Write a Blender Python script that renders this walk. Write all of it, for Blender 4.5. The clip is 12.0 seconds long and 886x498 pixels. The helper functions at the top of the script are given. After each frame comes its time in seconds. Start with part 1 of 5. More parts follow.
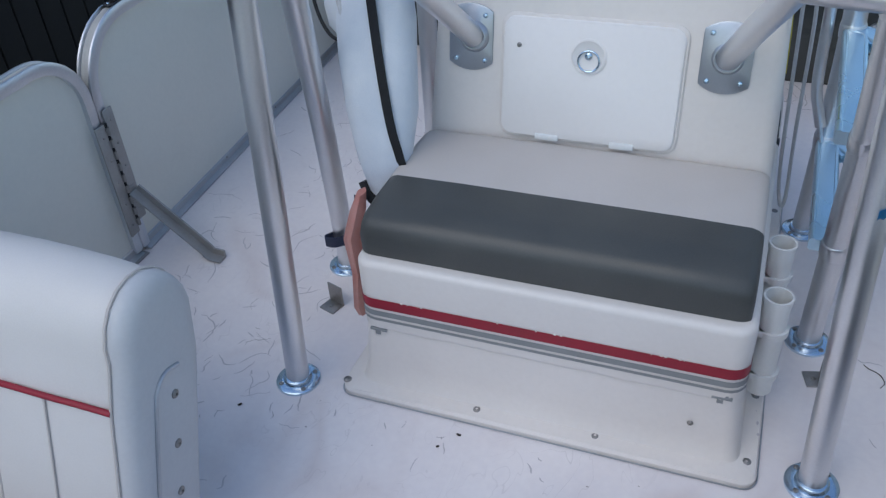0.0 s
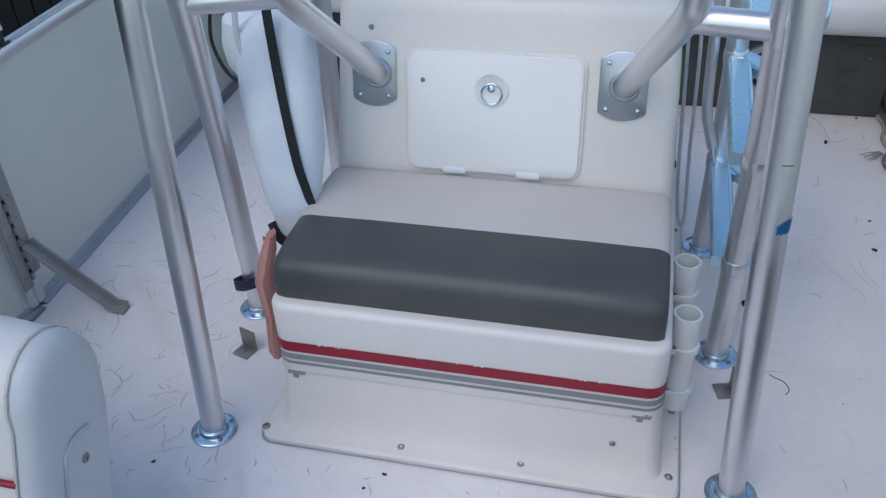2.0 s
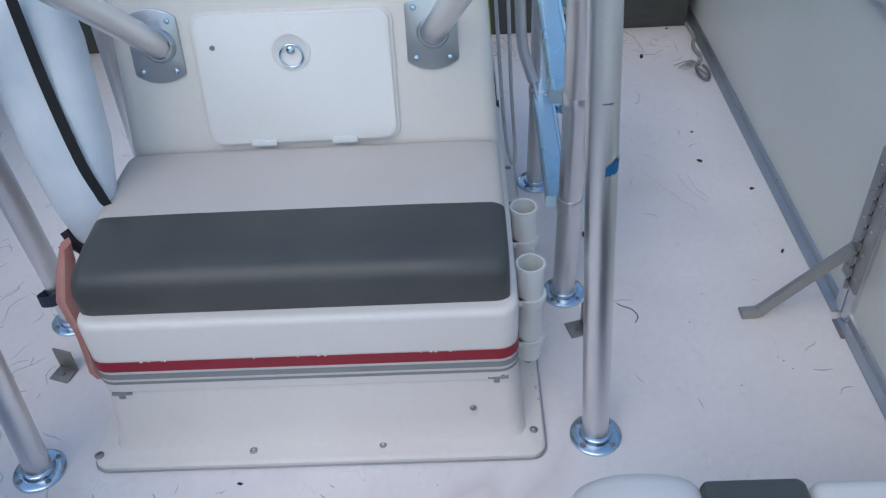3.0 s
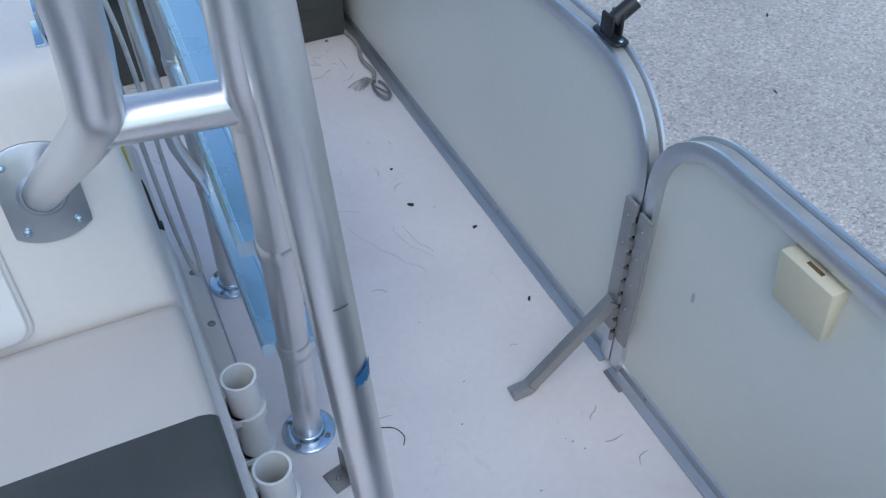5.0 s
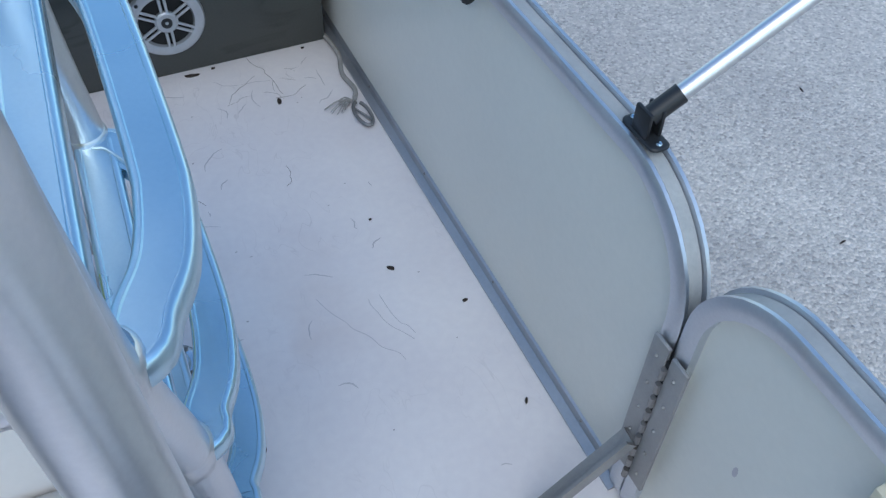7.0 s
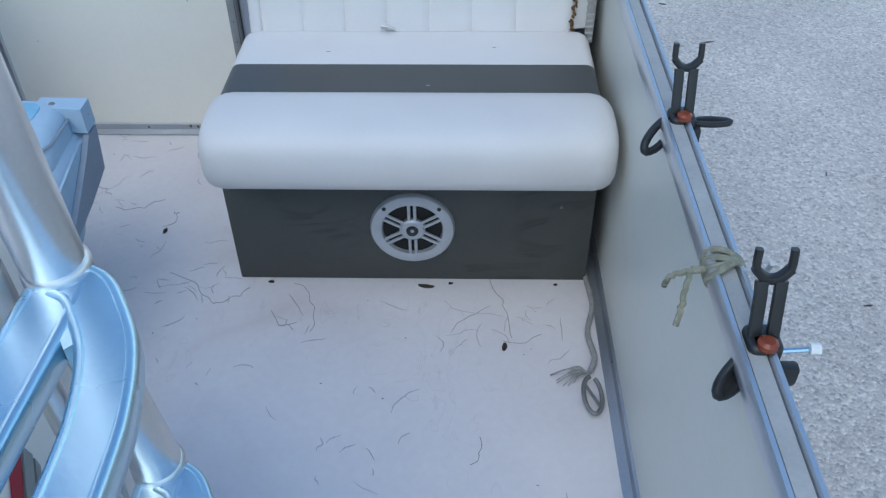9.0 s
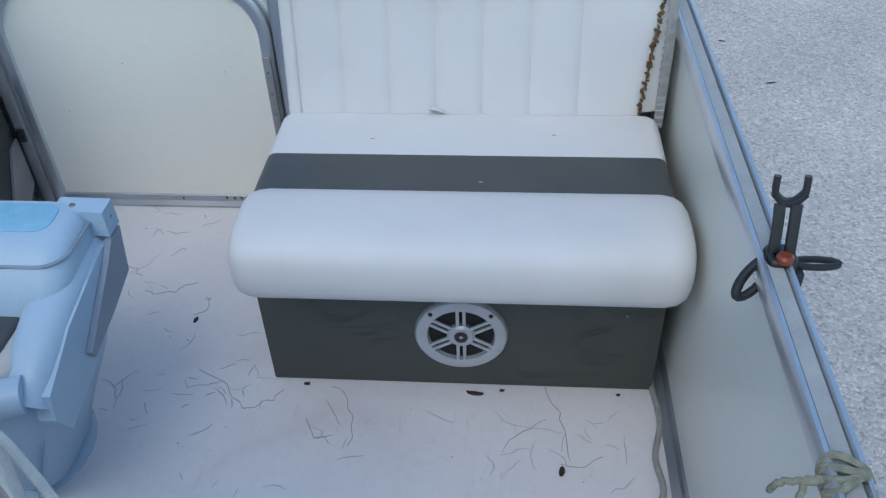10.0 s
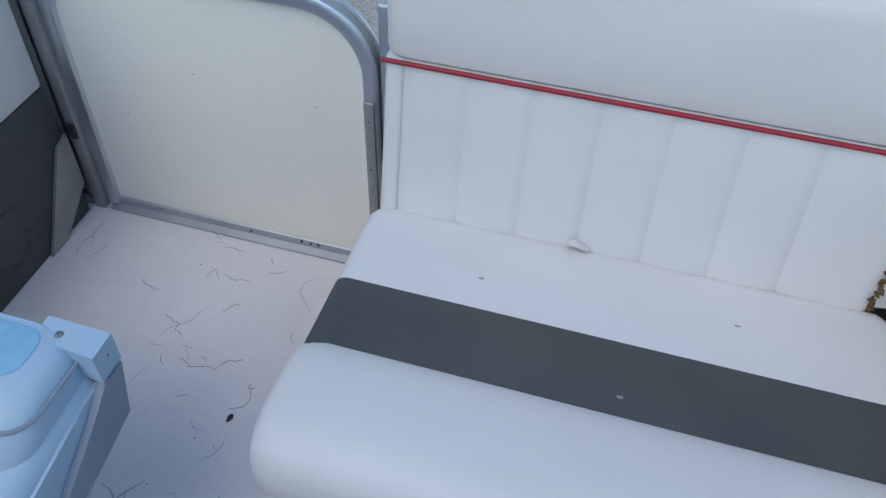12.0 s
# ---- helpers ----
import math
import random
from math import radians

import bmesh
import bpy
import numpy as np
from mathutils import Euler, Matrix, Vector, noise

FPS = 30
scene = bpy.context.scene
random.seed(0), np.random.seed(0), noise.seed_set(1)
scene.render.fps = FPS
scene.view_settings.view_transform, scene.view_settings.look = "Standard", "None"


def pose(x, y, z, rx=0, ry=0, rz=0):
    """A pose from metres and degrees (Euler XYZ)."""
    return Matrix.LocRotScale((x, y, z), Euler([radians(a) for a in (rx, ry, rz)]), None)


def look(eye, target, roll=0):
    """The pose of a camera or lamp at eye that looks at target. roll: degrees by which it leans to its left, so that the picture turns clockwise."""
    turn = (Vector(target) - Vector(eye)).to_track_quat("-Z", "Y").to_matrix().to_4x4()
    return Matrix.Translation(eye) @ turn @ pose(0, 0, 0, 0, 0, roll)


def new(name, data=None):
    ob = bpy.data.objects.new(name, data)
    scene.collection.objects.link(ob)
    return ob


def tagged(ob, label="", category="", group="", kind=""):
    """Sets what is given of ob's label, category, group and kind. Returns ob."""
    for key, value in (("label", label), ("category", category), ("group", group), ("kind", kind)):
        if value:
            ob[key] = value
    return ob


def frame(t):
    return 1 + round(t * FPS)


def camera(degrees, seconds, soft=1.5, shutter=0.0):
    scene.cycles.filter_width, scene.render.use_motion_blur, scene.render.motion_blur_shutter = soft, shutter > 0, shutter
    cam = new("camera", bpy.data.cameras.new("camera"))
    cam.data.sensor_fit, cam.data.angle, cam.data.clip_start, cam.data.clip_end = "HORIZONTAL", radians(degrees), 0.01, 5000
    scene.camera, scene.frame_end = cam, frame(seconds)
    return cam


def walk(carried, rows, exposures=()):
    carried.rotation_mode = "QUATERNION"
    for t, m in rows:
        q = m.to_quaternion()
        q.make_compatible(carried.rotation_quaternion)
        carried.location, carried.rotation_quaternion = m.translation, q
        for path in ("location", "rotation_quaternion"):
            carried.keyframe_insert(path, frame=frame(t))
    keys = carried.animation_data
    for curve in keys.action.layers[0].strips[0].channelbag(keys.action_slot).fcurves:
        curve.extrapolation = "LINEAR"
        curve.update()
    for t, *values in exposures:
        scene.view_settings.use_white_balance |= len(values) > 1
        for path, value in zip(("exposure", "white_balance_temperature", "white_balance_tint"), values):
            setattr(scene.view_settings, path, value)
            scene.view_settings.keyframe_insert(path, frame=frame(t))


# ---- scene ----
cam = camera(55.4, 12.0, soft=1.3)
PATH = [
    (0, (0.702, -1.093, 1.315), (0.082, 0.377, 0.109), -4.3),
    (0.5, (0.701, -1.094, 1.331), (0.187, 0.463, 0.186), -4.0),
    (1, (0.693, -1.102, 1.328), (0.23, 0.494, 0.215), -3.2),
    (1.5, (0.683, -1.095, 1.328), (0.26, 0.497, 0.194), -2.7),
    (2, (0.68, -1.089, 1.32), (0.267, 0.488, 0.161), -2.7),
    (2.5, (0.687, -1.056, 1.311), (0.42, 0.501, 0.085), -2.2),
    (3, (0.704, -0.954, 1.299), (0.641, 0.571, 0.007), -3.8),
    (3.5, (0.729, -0.821, 1.3), (0.81, 0.696, -0.001), -3.8),
    (5.5, (0.8, -0.393, 1.283), (1.467, 0.858, -0.127), 0.4),
    (6, (0.87, -0.329, 1.276), (1.463, 0.949, -0.142), 0.9),
    (6.5, (0.899, -0.214, 1.269), (1.548, 0.96, -0.215), 2.4),
    (8.5, (1.158, 0.15, 1.256), (1.186, 1.582, -0.14), -1.7),
    (9, (1.186, 0.312, 1.268), (1.14, 1.829, -0.034), -0.7),
    (9.5, (1.152, 0.442, 1.298), (1.095, 1.984, 0.025), -0.4),
    (10, (1.162, 0.55, 1.302), (1.014, 2.082, 0.025), -2.3),
    (10.5, (1.179, 0.741, 1.323), (0.961, 2.216, -0.01), -2.1),
    (11, (1.189, 0.907, 1.322), (0.936, 2.309, -0.081), -0.1),
    (11.5, (1.127, 1.062, 1.317), (0.914, 2.436, -0.121), 1.9),
    (12, (1.056, 1.152, 1.306), (0.69, 2.49, -0.135), 1.6),
]
walk(cam, [(t, look(eye, target, roll)) for t, eye, target, roll in PATH], ((0, 0.22, 6350, 8), (1.5, 0.26, 6350, 7.5), (2.5, 0.36, 6350, 7), (3.5, 0.30, 6300, 6.5), (5.5, 0.50, 5980, 4.5), (6.5, 0.53, 5980, 3.5), (8.5, 0.56, 5850, 2), (10.5, 0.43, 6080, 3.5), (12, 0.37, 6150, 5)))

# ---- light ----
world = bpy.data.worlds.new("world")
scene.world = world
world.use_nodes = True
wn = world.node_tree.nodes
sky = wn.new("ShaderNodeTexSky")
sky.sky_type = "NISHITA"
sky.sun_disc = False
sky.sun_elevation, sky.sun_rotation = radians(54), radians(203)
sky.air_density, sky.dust_density, sky.ozone_density = 1.2, 1.0, 1.5
world.node_tree.links.new(sky.outputs[0], wn["Background"].inputs[0])
wn["Background"].inputs[1].default_value = 0.15
sun = new("sun", bpy.data.lights.new("sun", "SUN"))
sun.data.energy, sun.data.angle, sun.data.color = 0.6, radians(50), (1.0, 0.93, 0.84)
sun.matrix_world = look((0, 0, 10), (1.25, 2.95, 5.6))


# ---- materials ----
def mat(name, a, b=None, rough=0.5, metal=0.0, scale=8.0, fine=120.0, bump=0.15, fine_mix=0.3, spec=0.5, rvar=0.12, sheen=0.0, per_object=0.0):
    """Two-scale mottled surface: colours a and b, broad stains and fine grain."""
    m = bpy.data.materials.new(name)
    m.use_nodes = True
    nt = m.node_tree
    n, l = nt.nodes, nt.links
    bs = n["Principled BSDF"]
    b = b or tuple(c * 0.88 for c in a)
    tc = n.new("ShaderNodeTexCoord")
    big, small = n.new("ShaderNodeTexNoise"), n.new("ShaderNodeTexNoise")
    big.inputs["Scale"].default_value, big.inputs["Detail"].default_value = scale, 6
    small.inputs["Scale"].default_value, small.inputs["Detail"].default_value = fine, 3
    l.new(tc.outputs["Object"], big.inputs["Vector"])
    l.new(tc.outputs["Object"], small.inputs["Vector"])
    mix = n.new("ShaderNodeMix")
    mix.data_type = "FLOAT"
    mix.inputs[0].default_value = fine_mix
    l.new(big.outputs[0], mix.inputs[2])
    l.new(small.outputs[0], mix.inputs[3])
    ramp = n.new("ShaderNodeValToRGB")
    ramp.color_ramp.elements[0].position, ramp.color_ramp.elements[1].position = 0.32, 0.68
    ramp.color_ramp.elements[0].color, ramp.color_ramp.elements[1].color = (*b, 1), (*a, 1)
    l.new(mix.outputs[0], ramp.inputs[0])
    l.new(ramp.outputs[0], bs.inputs["Base Color"])
    bs.inputs["Metallic"].default_value = metal
    bs.inputs["Specular IOR Level"].default_value = spec
    mr = n.new("ShaderNodeMapRange")
    mr.inputs[3].default_value, mr.inputs[4].default_value = max(0.02, rough - rvar), min(1, rough + rvar)
    l.new(big.outputs[0], mr.inputs[0])
    l.new(mr.outputs[0], bs.inputs["Roughness"])
    bp = n.new("ShaderNodeBump")
    bp.inputs["Strength"].default_value, bp.inputs["Distance"].default_value = bump, 0.002
    l.new(small.outputs[0], bp.inputs["Height"])
    l.new(bp.outputs[0], bs.inputs["Normal"])
    if sheen:
        bs.inputs["Sheen Weight"].default_value = sheen
    return m


def add_marks(m, colour, scale, width, amount, stretch=(1, 1, 1), patch=3.0):
    """Thin wandering scuff lines over a material, broken up by a patch noise."""
    nt = m.node_tree
    n, l = nt.nodes, nt.links
    bs = n["Principled BSDF"]
    old = bs.inputs["Base Color"].links[0].from_socket
    tc, mp = n.new("ShaderNodeTexCoord"), n.new("ShaderNodeMapping")
    mp.inputs["Scale"].default_value = stretch
    l.new(tc.outputs["Object"], mp.inputs["Vector"])
    ns = n.new("ShaderNodeTexNoise")
    ns.inputs["Scale"].default_value, ns.inputs["Detail"].default_value, ns.inputs["Distortion"].default_value = scale, 2, 1.2
    l.new(mp.outputs[0], ns.inputs["Vector"])
    sub = n.new("ShaderNodeMath")
    sub.operation, sub.inputs[1].default_value = "SUBTRACT", 0.5
    l.new(ns.outputs[0], sub.inputs[0])
    ab = n.new("ShaderNodeMath")
    ab.operation = "ABSOLUTE"
    l.new(sub.outputs[0], ab.inputs[0])
    r1 = n.new("ShaderNodeMapRange")
    r1.inputs[1].default_value, r1.inputs[2].default_value, r1.inputs[3].default_value, r1.inputs[4].default_value = 0.0, width, 1.0, 0.0
    l.new(ab.outputs[0], r1.inputs[0])
    pn = n.new("ShaderNodeTexNoise")
    pn.inputs["Scale"].default_value, pn.inputs["Detail"].default_value = patch, 4
    l.new(tc.outputs["Object"], pn.inputs["Vector"])
    r2 = n.new("ShaderNodeMapRange")
    r2.inputs[1].default_value, r2.inputs[2].default_value, r2.inputs[4].default_value = 0.48, 0.68, amount
    l.new(pn.outputs[0], r2.inputs[0])
    mul = n.new("ShaderNodeMath")
    mul.operation = "MULTIPLY"
    l.new(r1.outputs[0], mul.inputs[0])
    l.new(r2.outputs[0], mul.inputs[1])
    mix = n.new("ShaderNodeMix")
    mix.data_type = "RGBA"
    mix.inputs[7].default_value = (*colour, 1)
    l.new(mul.outputs[0], mix.inputs[0])
    l.new(old, mix.inputs[6])
    l.new(mix.outputs[2], bs.inputs["Base Color"])


M_DECK = mat("deck_paint", (0.83, 0.79, 0.78), (0.73, 0.69, 0.70), rough=0.55, scale=3.5, fine=60, bump=0.12)
add_marks(M_DECK, (0.55, 0.45, 0.42), 1.5, 0.05, 0.35, patch=2.0)
add_marks(M_DECK, (0.40, 0.36, 0.36), 14.0, 0.008, 0.35, (1, 0.5, 1), patch=3.0)
M_GEL = mat("gelcoat_white", (0.76, 0.72, 0.68), (0.70, 0.66, 0.62), rough=0.38, scale=4, fine=90, bump=0.04)
M_HATCH = mat("hatch_white", (0.80, 0.78, 0.76), (0.76, 0.74, 0.72), rough=0.42, scale=5, fine=90, bump=0.04)
M_VINYL = mat("vinyl_white", (0.71, 0.685, 0.66), (0.645, 0.62, 0.595), rough=0.5, scale=5, fine=350, bump=0.12)
M_CREAM = mat("vinyl_cream", (0.60, 0.555, 0.52), (0.54, 0.50, 0.465), rough=0.5, scale=5, fine=350, bump=0.15)
# Grey plastic, darkened to include the shade on the lounge's end face.
M_COVER = mat("shade_grey_cover", (0.56, 0.57, 0.58), (0.49, 0.50, 0.515), rough=0.42, scale=5, fine=120, bump=0.05)
M_NAVY = mat("navy_webbing", (0.018, 0.026, 0.060), rough=0.75, scale=30, fine=600, bump=0.4)
M_DARK = mat("vinyl_charcoal", (0.078, 0.080, 0.075), (0.054, 0.057, 0.056), rough=0.42, scale=7, fine=350, bump=0.15)
M_BOX = mat("bench_skin_grey", (0.075, 0.078, 0.070), (0.055, 0.058, 0.054), rough=0.62, scale=6, fine=200, bump=0.15)
add_marks(M_BOX, (0.01, 0.01, 0.01), 3.0, 0.05, 0.7, (1, 1, 3), patch=5.0)
M_FENCE = mat("fence_skin", (0.72, 0.71, 0.64), (0.66, 0.655, 0.59), rough=0.36, scale=2.5, fine=90, bump=0.03)
M_GATE = mat("gate_skin", (0.87, 0.84, 0.74), (0.82, 0.79, 0.69), rough=0.42, scale=3, fine=90, bump=0.03)
M_RAIL = mat("anodised_rail", (0.72, 0.74, 0.77), (0.60, 0.62, 0.66), rough=0.40, metal=1.0, scale=6, fine=200, bump=0.05)
M_TRIM = mat("anodised_trim", (0.52, 0.54, 0.57), (0.43, 0.45, 0.48), rough=0.45, metal=0.9, scale=9, fine=150, bump=0.08)
M_TUBE = mat("brushed_tube", (0.80, 0.80, 0.81), (0.70, 0.70, 0.72), rough=0.33, metal=1.0, scale=5, fine=260, bump=0.06, rvar=0.08)
# Blue base colour stands for the sky reflected in the aluminium steps.
M_STEP = mat("sky_blue_step", (0.60, 0.78, 0.89), (0.52, 0.71, 0.83), rough=0.28, metal=1.0, scale=7, fine=220, bump=0.05)
M_LEAFSTEEL = mat("galvanised_leaf", (0.40, 0.395, 0.385), (0.32, 0.315, 0.305), rough=0.5, metal=0.6, scale=14, fine=180, bump=0.12)
M_INSERT = mat("rail_insert", (0.42, 0.42, 0.40), (0.33, 0.33, 0.32), rough=0.55, scale=20, fine=160, bump=0.15)
M_STEEL = mat("dull_steel", (0.36, 0.35, 0.34), (0.26, 0.25, 0.24), rough=0.5, metal=0.85, scale=14, fine=180, bump=0.15)
# Stainless steel with the sky's blue reflection mixed into its own colour.
M_CHROME = mat("sky_tint_stainless", (0.60, 0.73, 0.85), (0.48, 0.60, 0.71), rough=0.22, metal=1.0, scale=10, fine=120, bump=0.04)
M_PLATE = mat("satin_plate", (0.50, 0.53, 0.57), (0.43, 0.46, 0.50), rough=0.36, metal=0.9, scale=10, fine=200, bump=0.06)
M_RED = mat("red_stripe", (0.32, 0.010, 0.030), (0.25, 0.009, 0.024), rough=0.5, scale=20, fine=200, bump=0.05)
M_GREY = mat("grey_stripe", (0.27, 0.28, 0.28), (0.22, 0.23, 0.23), rough=0.42, scale=20, fine=200, bump=0.05)
M_BLACK = mat("black_plastic", (0.02, 0.021, 0.023), (0.014, 0.015, 0.017), rough=0.42, scale=20, fine=200, bump=0.08)
M_VOID = mat("dark_gap", (0.012, 0.012, 0.012), rough=0.8)
M_SPK = mat("speaker_silver", (0.52, 0.54, 0.56), (0.44, 0.46, 0.48), rough=0.35, metal=0.5, scale=20, fine=200, bump=0.05)
M_PVC = mat("pvc_white", (0.76, 0.77, 0.76), (0.68, 0.69, 0.68), rough=0.36, scale=8, fine=120, bump=0.04)
M_IVORY = mat("ivory_plastic", (0.72, 0.65, 0.47), (0.66, 0.59, 0.42), rough=0.45, scale=8, fine=200, bump=0.05)
M_BAG = mat("bag_cloth", (0.78, 0.81, 0.84), (0.62, 0.67, 0.73), rough=0.7, scale=11, fine=500, bump=0.3)
M_STRAP = mat("black_webbing", (0.015, 0.016, 0.018), rough=0.8, scale=30, fine=600, bump=0.4)
M_PINK = mat("faded_orange_cloth", (0.60, 0.36, 0.32), (0.54, 0.20, 0.155), rough=0.8, scale=12, fine=400, bump=0.3)
M_ROPE = mat("grey_rope", (0.36, 0.35, 0.33), (0.22, 0.21, 0.20), rough=0.85, scale=60, fine=500, bump=0.5)
M_ROPEW = mat("white_cord", (0.60, 0.61, 0.62), (0.48, 0.49, 0.50), rough=0.7, scale=60, fine=500, bump=0.4)
M_ROPEG = mat("tan_green_rope", (0.36, 0.34, 0.26), (0.15, 0.16, 0.11), rough=0.85, scale=90, fine=500, bump=0.5)
M_BLUE = mat("blue_tape", (0.04, 0.26, 0.52), (0.03, 0.20, 0.42), rough=0.5)
M_YELLOW = mat("yellow_sticker", (0.62, 0.52, 0.03), (0.54, 0.44, 0.02), rough=0.5)
M_RUST = mat("torn_foam", (0.22, 0.12, 0.04), (0.03, 0.02, 0.012), rough=0.95, scale=70, fine=300, bump=0.8)
M_THREAD = mat("dry_grass", (0.42, 0.38, 0.37), (0.27, 0.24, 0.23), rough=0.9, scale=60)
M_SCUFF = mat("grey_scuff", (0.57, 0.54, 0.55), (0.47, 0.44, 0.455), rough=0.8)
M_MESH = mat("woven_mesh", (0.22, 0.46, 0.62), (0.30, 0.54, 0.70), rough=0.8, scale=40, fine=260, bump=0.5)
M_GRIME = mat("grime", (0.018, 0.017, 0.015), (0.040, 0.040, 0.036), rough=0.7, scale=14, fine=120)
M_SMUDGE = mat("vinyl_smudge", (0.070, 0.072, 0.068), (0.046, 0.048, 0.046), rough=0.40, scale=20, fine=300, bump=0.15)
M_LEAF = mat("dead_leaf", (0.05, 0.035, 0.025), (0.025, 0.018, 0.014), rough=0.9, scale=60)
M_AMBER = mat("amber_plastic", (0.22, 0.045, 0.018), rough=0.3)
# The chair shell's blue is skylight painted into the base colour.
M_HELM = mat("skylit_helm_shell", (0.44, 0.57, 0.68), (0.39, 0.51, 0.62), rough=0.38, scale=5, fine=120, bump=0.04)
M_HELMT = mat("helm_trim", (0.30, 0.34, 0.40), (0.25, 0.29, 0.34), rough=0.45, scale=8, fine=150, bump=0.06)
# Near-black holds the shade beyond the left rail; the bunks share it.
M_SHADE_BLACK = mat("shade_black", (0.011, 0.010, 0.011), (0.006, 0.006, 0.006), rough=0.8, scale=5, fine=80, bump=0.3)
# Ground colour kept near black to carry the shade left of the boat.
M_SHADE_GROUND = mat("shade_dark_ground", (0.022, 0.018, 0.016), (0.008, 0.007, 0.007), rough=0.95, scale=14, fine=90, bump=0.9)
M_HULL = mat("hull_aluminium", (0.55, 0.56, 0.57), (0.45, 0.46, 0.47), rough=0.4, metal=0.9, scale=3, fine=90)


def gravel_material():
    m = mat("gravel_drive", (0.66, 0.62, 0.58), (0.50, 0.47, 0.45), rough=0.9, scale=1.2, fine=25, bump=0.0, fine_mix=0.2)
    nt = m.node_tree
    n, l = nt.nodes, nt.links
    bs = n["Principled BSDF"]
    old = bs.inputs["Base Color"].links[0].from_socket
    tc = n.new("ShaderNodeTexCoord")
    v = n.new("ShaderNodeTexVoronoi")
    v.inputs["Scale"].default_value = 82
    l.new(tc.outputs["Object"], v.inputs["Vector"])
    hs = n.new("ShaderNodeSeparateColor")
    l.new(v.outputs["Color"], hs.inputs[0])
    ramp = n.new("ShaderNodeValToRGB")
    e = ramp.color_ramp.elements
    e[0].color, e[1].color = (0.62, 0.60, 0.59, 1), (1.22, 1.18, 1.14, 1)
    e.new(0.2).color = (0.84, 0.82, 0.80, 1)
    e.new(0.7).color = (0.98, 0.95, 0.92, 1)
    l.new(hs.outputs[0], ramp.inputs[0])
    mx = n.new("ShaderNodeMix")
    mx.data_type, mx.blend_type = "RGBA", "MULTIPLY"
    mx.inputs[0].default_value = 1.0
    l.new(old, mx.inputs[6])
    l.new(ramp.outputs[0], mx.inputs[7])
    l.new(mx.outputs[2], bs.inputs["Base Color"])
    bp = n["Bump"]
    bp.inputs["Strength"].default_value, bp.inputs["Distance"].default_value = 0.7, 0.01
    l.new(v.outputs["Distance"], bp.inputs["Height"])
    bp.invert = True
    return m


M_GRAVEL = gravel_material()


# ---- mesh helpers ----
def part(name, bm, material, parent=None, label="", smooth=True):
    """One mesh object from a bmesh, under a thing or a part."""
    bmesh.ops.recalc_face_normals(bm, faces=bm.faces)
    me = bpy.data.meshes.new(name)
    bm.to_mesh(me)
    bm.free()
    me.materials.append(material)
    if smooth:
        for p in me.polygons:
            p.use_smooth = True
        me.set_sharp_from_angle(angle=radians(38))
    ob = new(name, me)
    if parent:
        ob.parent = parent
    if label:
        ob["label"] = label
    return ob


def thing(name, label, category, at=(0, 0, 0), group="", kind=""):
    e = new(name)
    e.location = at
    e.empty_display_size = 0.05
    return tagged(e, label, category, group, kind)


def join(*bms):
    out = bmesh.new()
    for b in bms:
        me = bpy.data.meshes.new("tmp")
        b.to_mesh(me)
        b.free()
        out.from_mesh(me)
        bpy.data.meshes.remove(me)
    return out


def moved(bm, m):
    bmesh.ops.transform(bm, matrix=m, verts=bm.verts)
    return bm


def rbox(x0, x1, y0, y1, z0, z1, r=0.004, seg=2):
    bm = bmesh.new()
    bmesh.ops.create_cube(bm, size=1)
    bmesh.ops.transform(bm, matrix=Matrix.Translation(((x0 + x1) / 2, (y0 + y1) / 2, (z0 + z1) / 2)) @ Matrix.Diagonal((x1 - x0, y1 - y0, z1 - z0, 1)), verts=bm.verts)
    r = min(r, 0.49 * min(x1 - x0, y1 - y0, z1 - z0))
    if r > 0:
        bmesh.ops.bevel(bm, geom=bm.edges[:], offset=r, segments=seg, profile=0.5, affect="EDGES")
    return bm


def loft(rings, close=False, cap=True):
    bm = bmesh.new()
    vs = [[bm.verts.new(p) for p in ring] for ring in rings]
    n = len(rings[0])
    pairs = list(zip(vs, vs[1:])) + ([(vs[-1], vs[0])] if close else [])
    for a, b in pairs:
        for i in range(n):
            bm.faces.new((a[i], a[(i + 1) % n], b[(i + 1) % n], b[i]))
    if cap and not close:
        bm.faces.new(vs[0][::-1])
        bm.faces.new(vs[-1])
    return bm


def rr(x0, x1, y0, y1, z, r, n=6):
    """A rounded rectangle as a ring at height z."""
    r = max(0.0005, min(r, (x1 - x0) / 2 - 1e-4, (y1 - y0) / 2 - 1e-4))
    pts = []
    for cx, cy, a0 in ((x1 - r, y1 - r, 0), (x0 + r, y1 - r, 90), (x0 + r, y0 + r, 180), (x1 - r, y0 + r, 270)):
        for i in range(n):
            a = radians(a0 + 90 * i / (n - 1))
            pts.append((cx + r * math.cos(a), cy + r * math.sin(a), z))
    return pts


def pillow(x0, x1, y0, y1, z0, z1, corner=0.03, edge=0.02, low=0.006, n=5):
    """A block with rounded plan corners and soft top and bottom edges."""
    rings = []
    for i in range(n):
        a = math.pi / 2 * i / (n - 1)
        d = low * (1 - math.sin(a))
        rings.append(rr(x0 + d, x1 - d, y0 + d, y1 - d, z0 + low * (1 - math.cos(a)), corner - d))
    for i in range(n):
        a = math.pi / 2 * i / (n - 1)
        d = edge * (1 - math.cos(a))
        rings.append(rr(x0 + d, x1 - d, y0 + d, y1 - d, z1 - edge + edge * math.sin(a), corner - d * 0.6))
    return loft(rings)


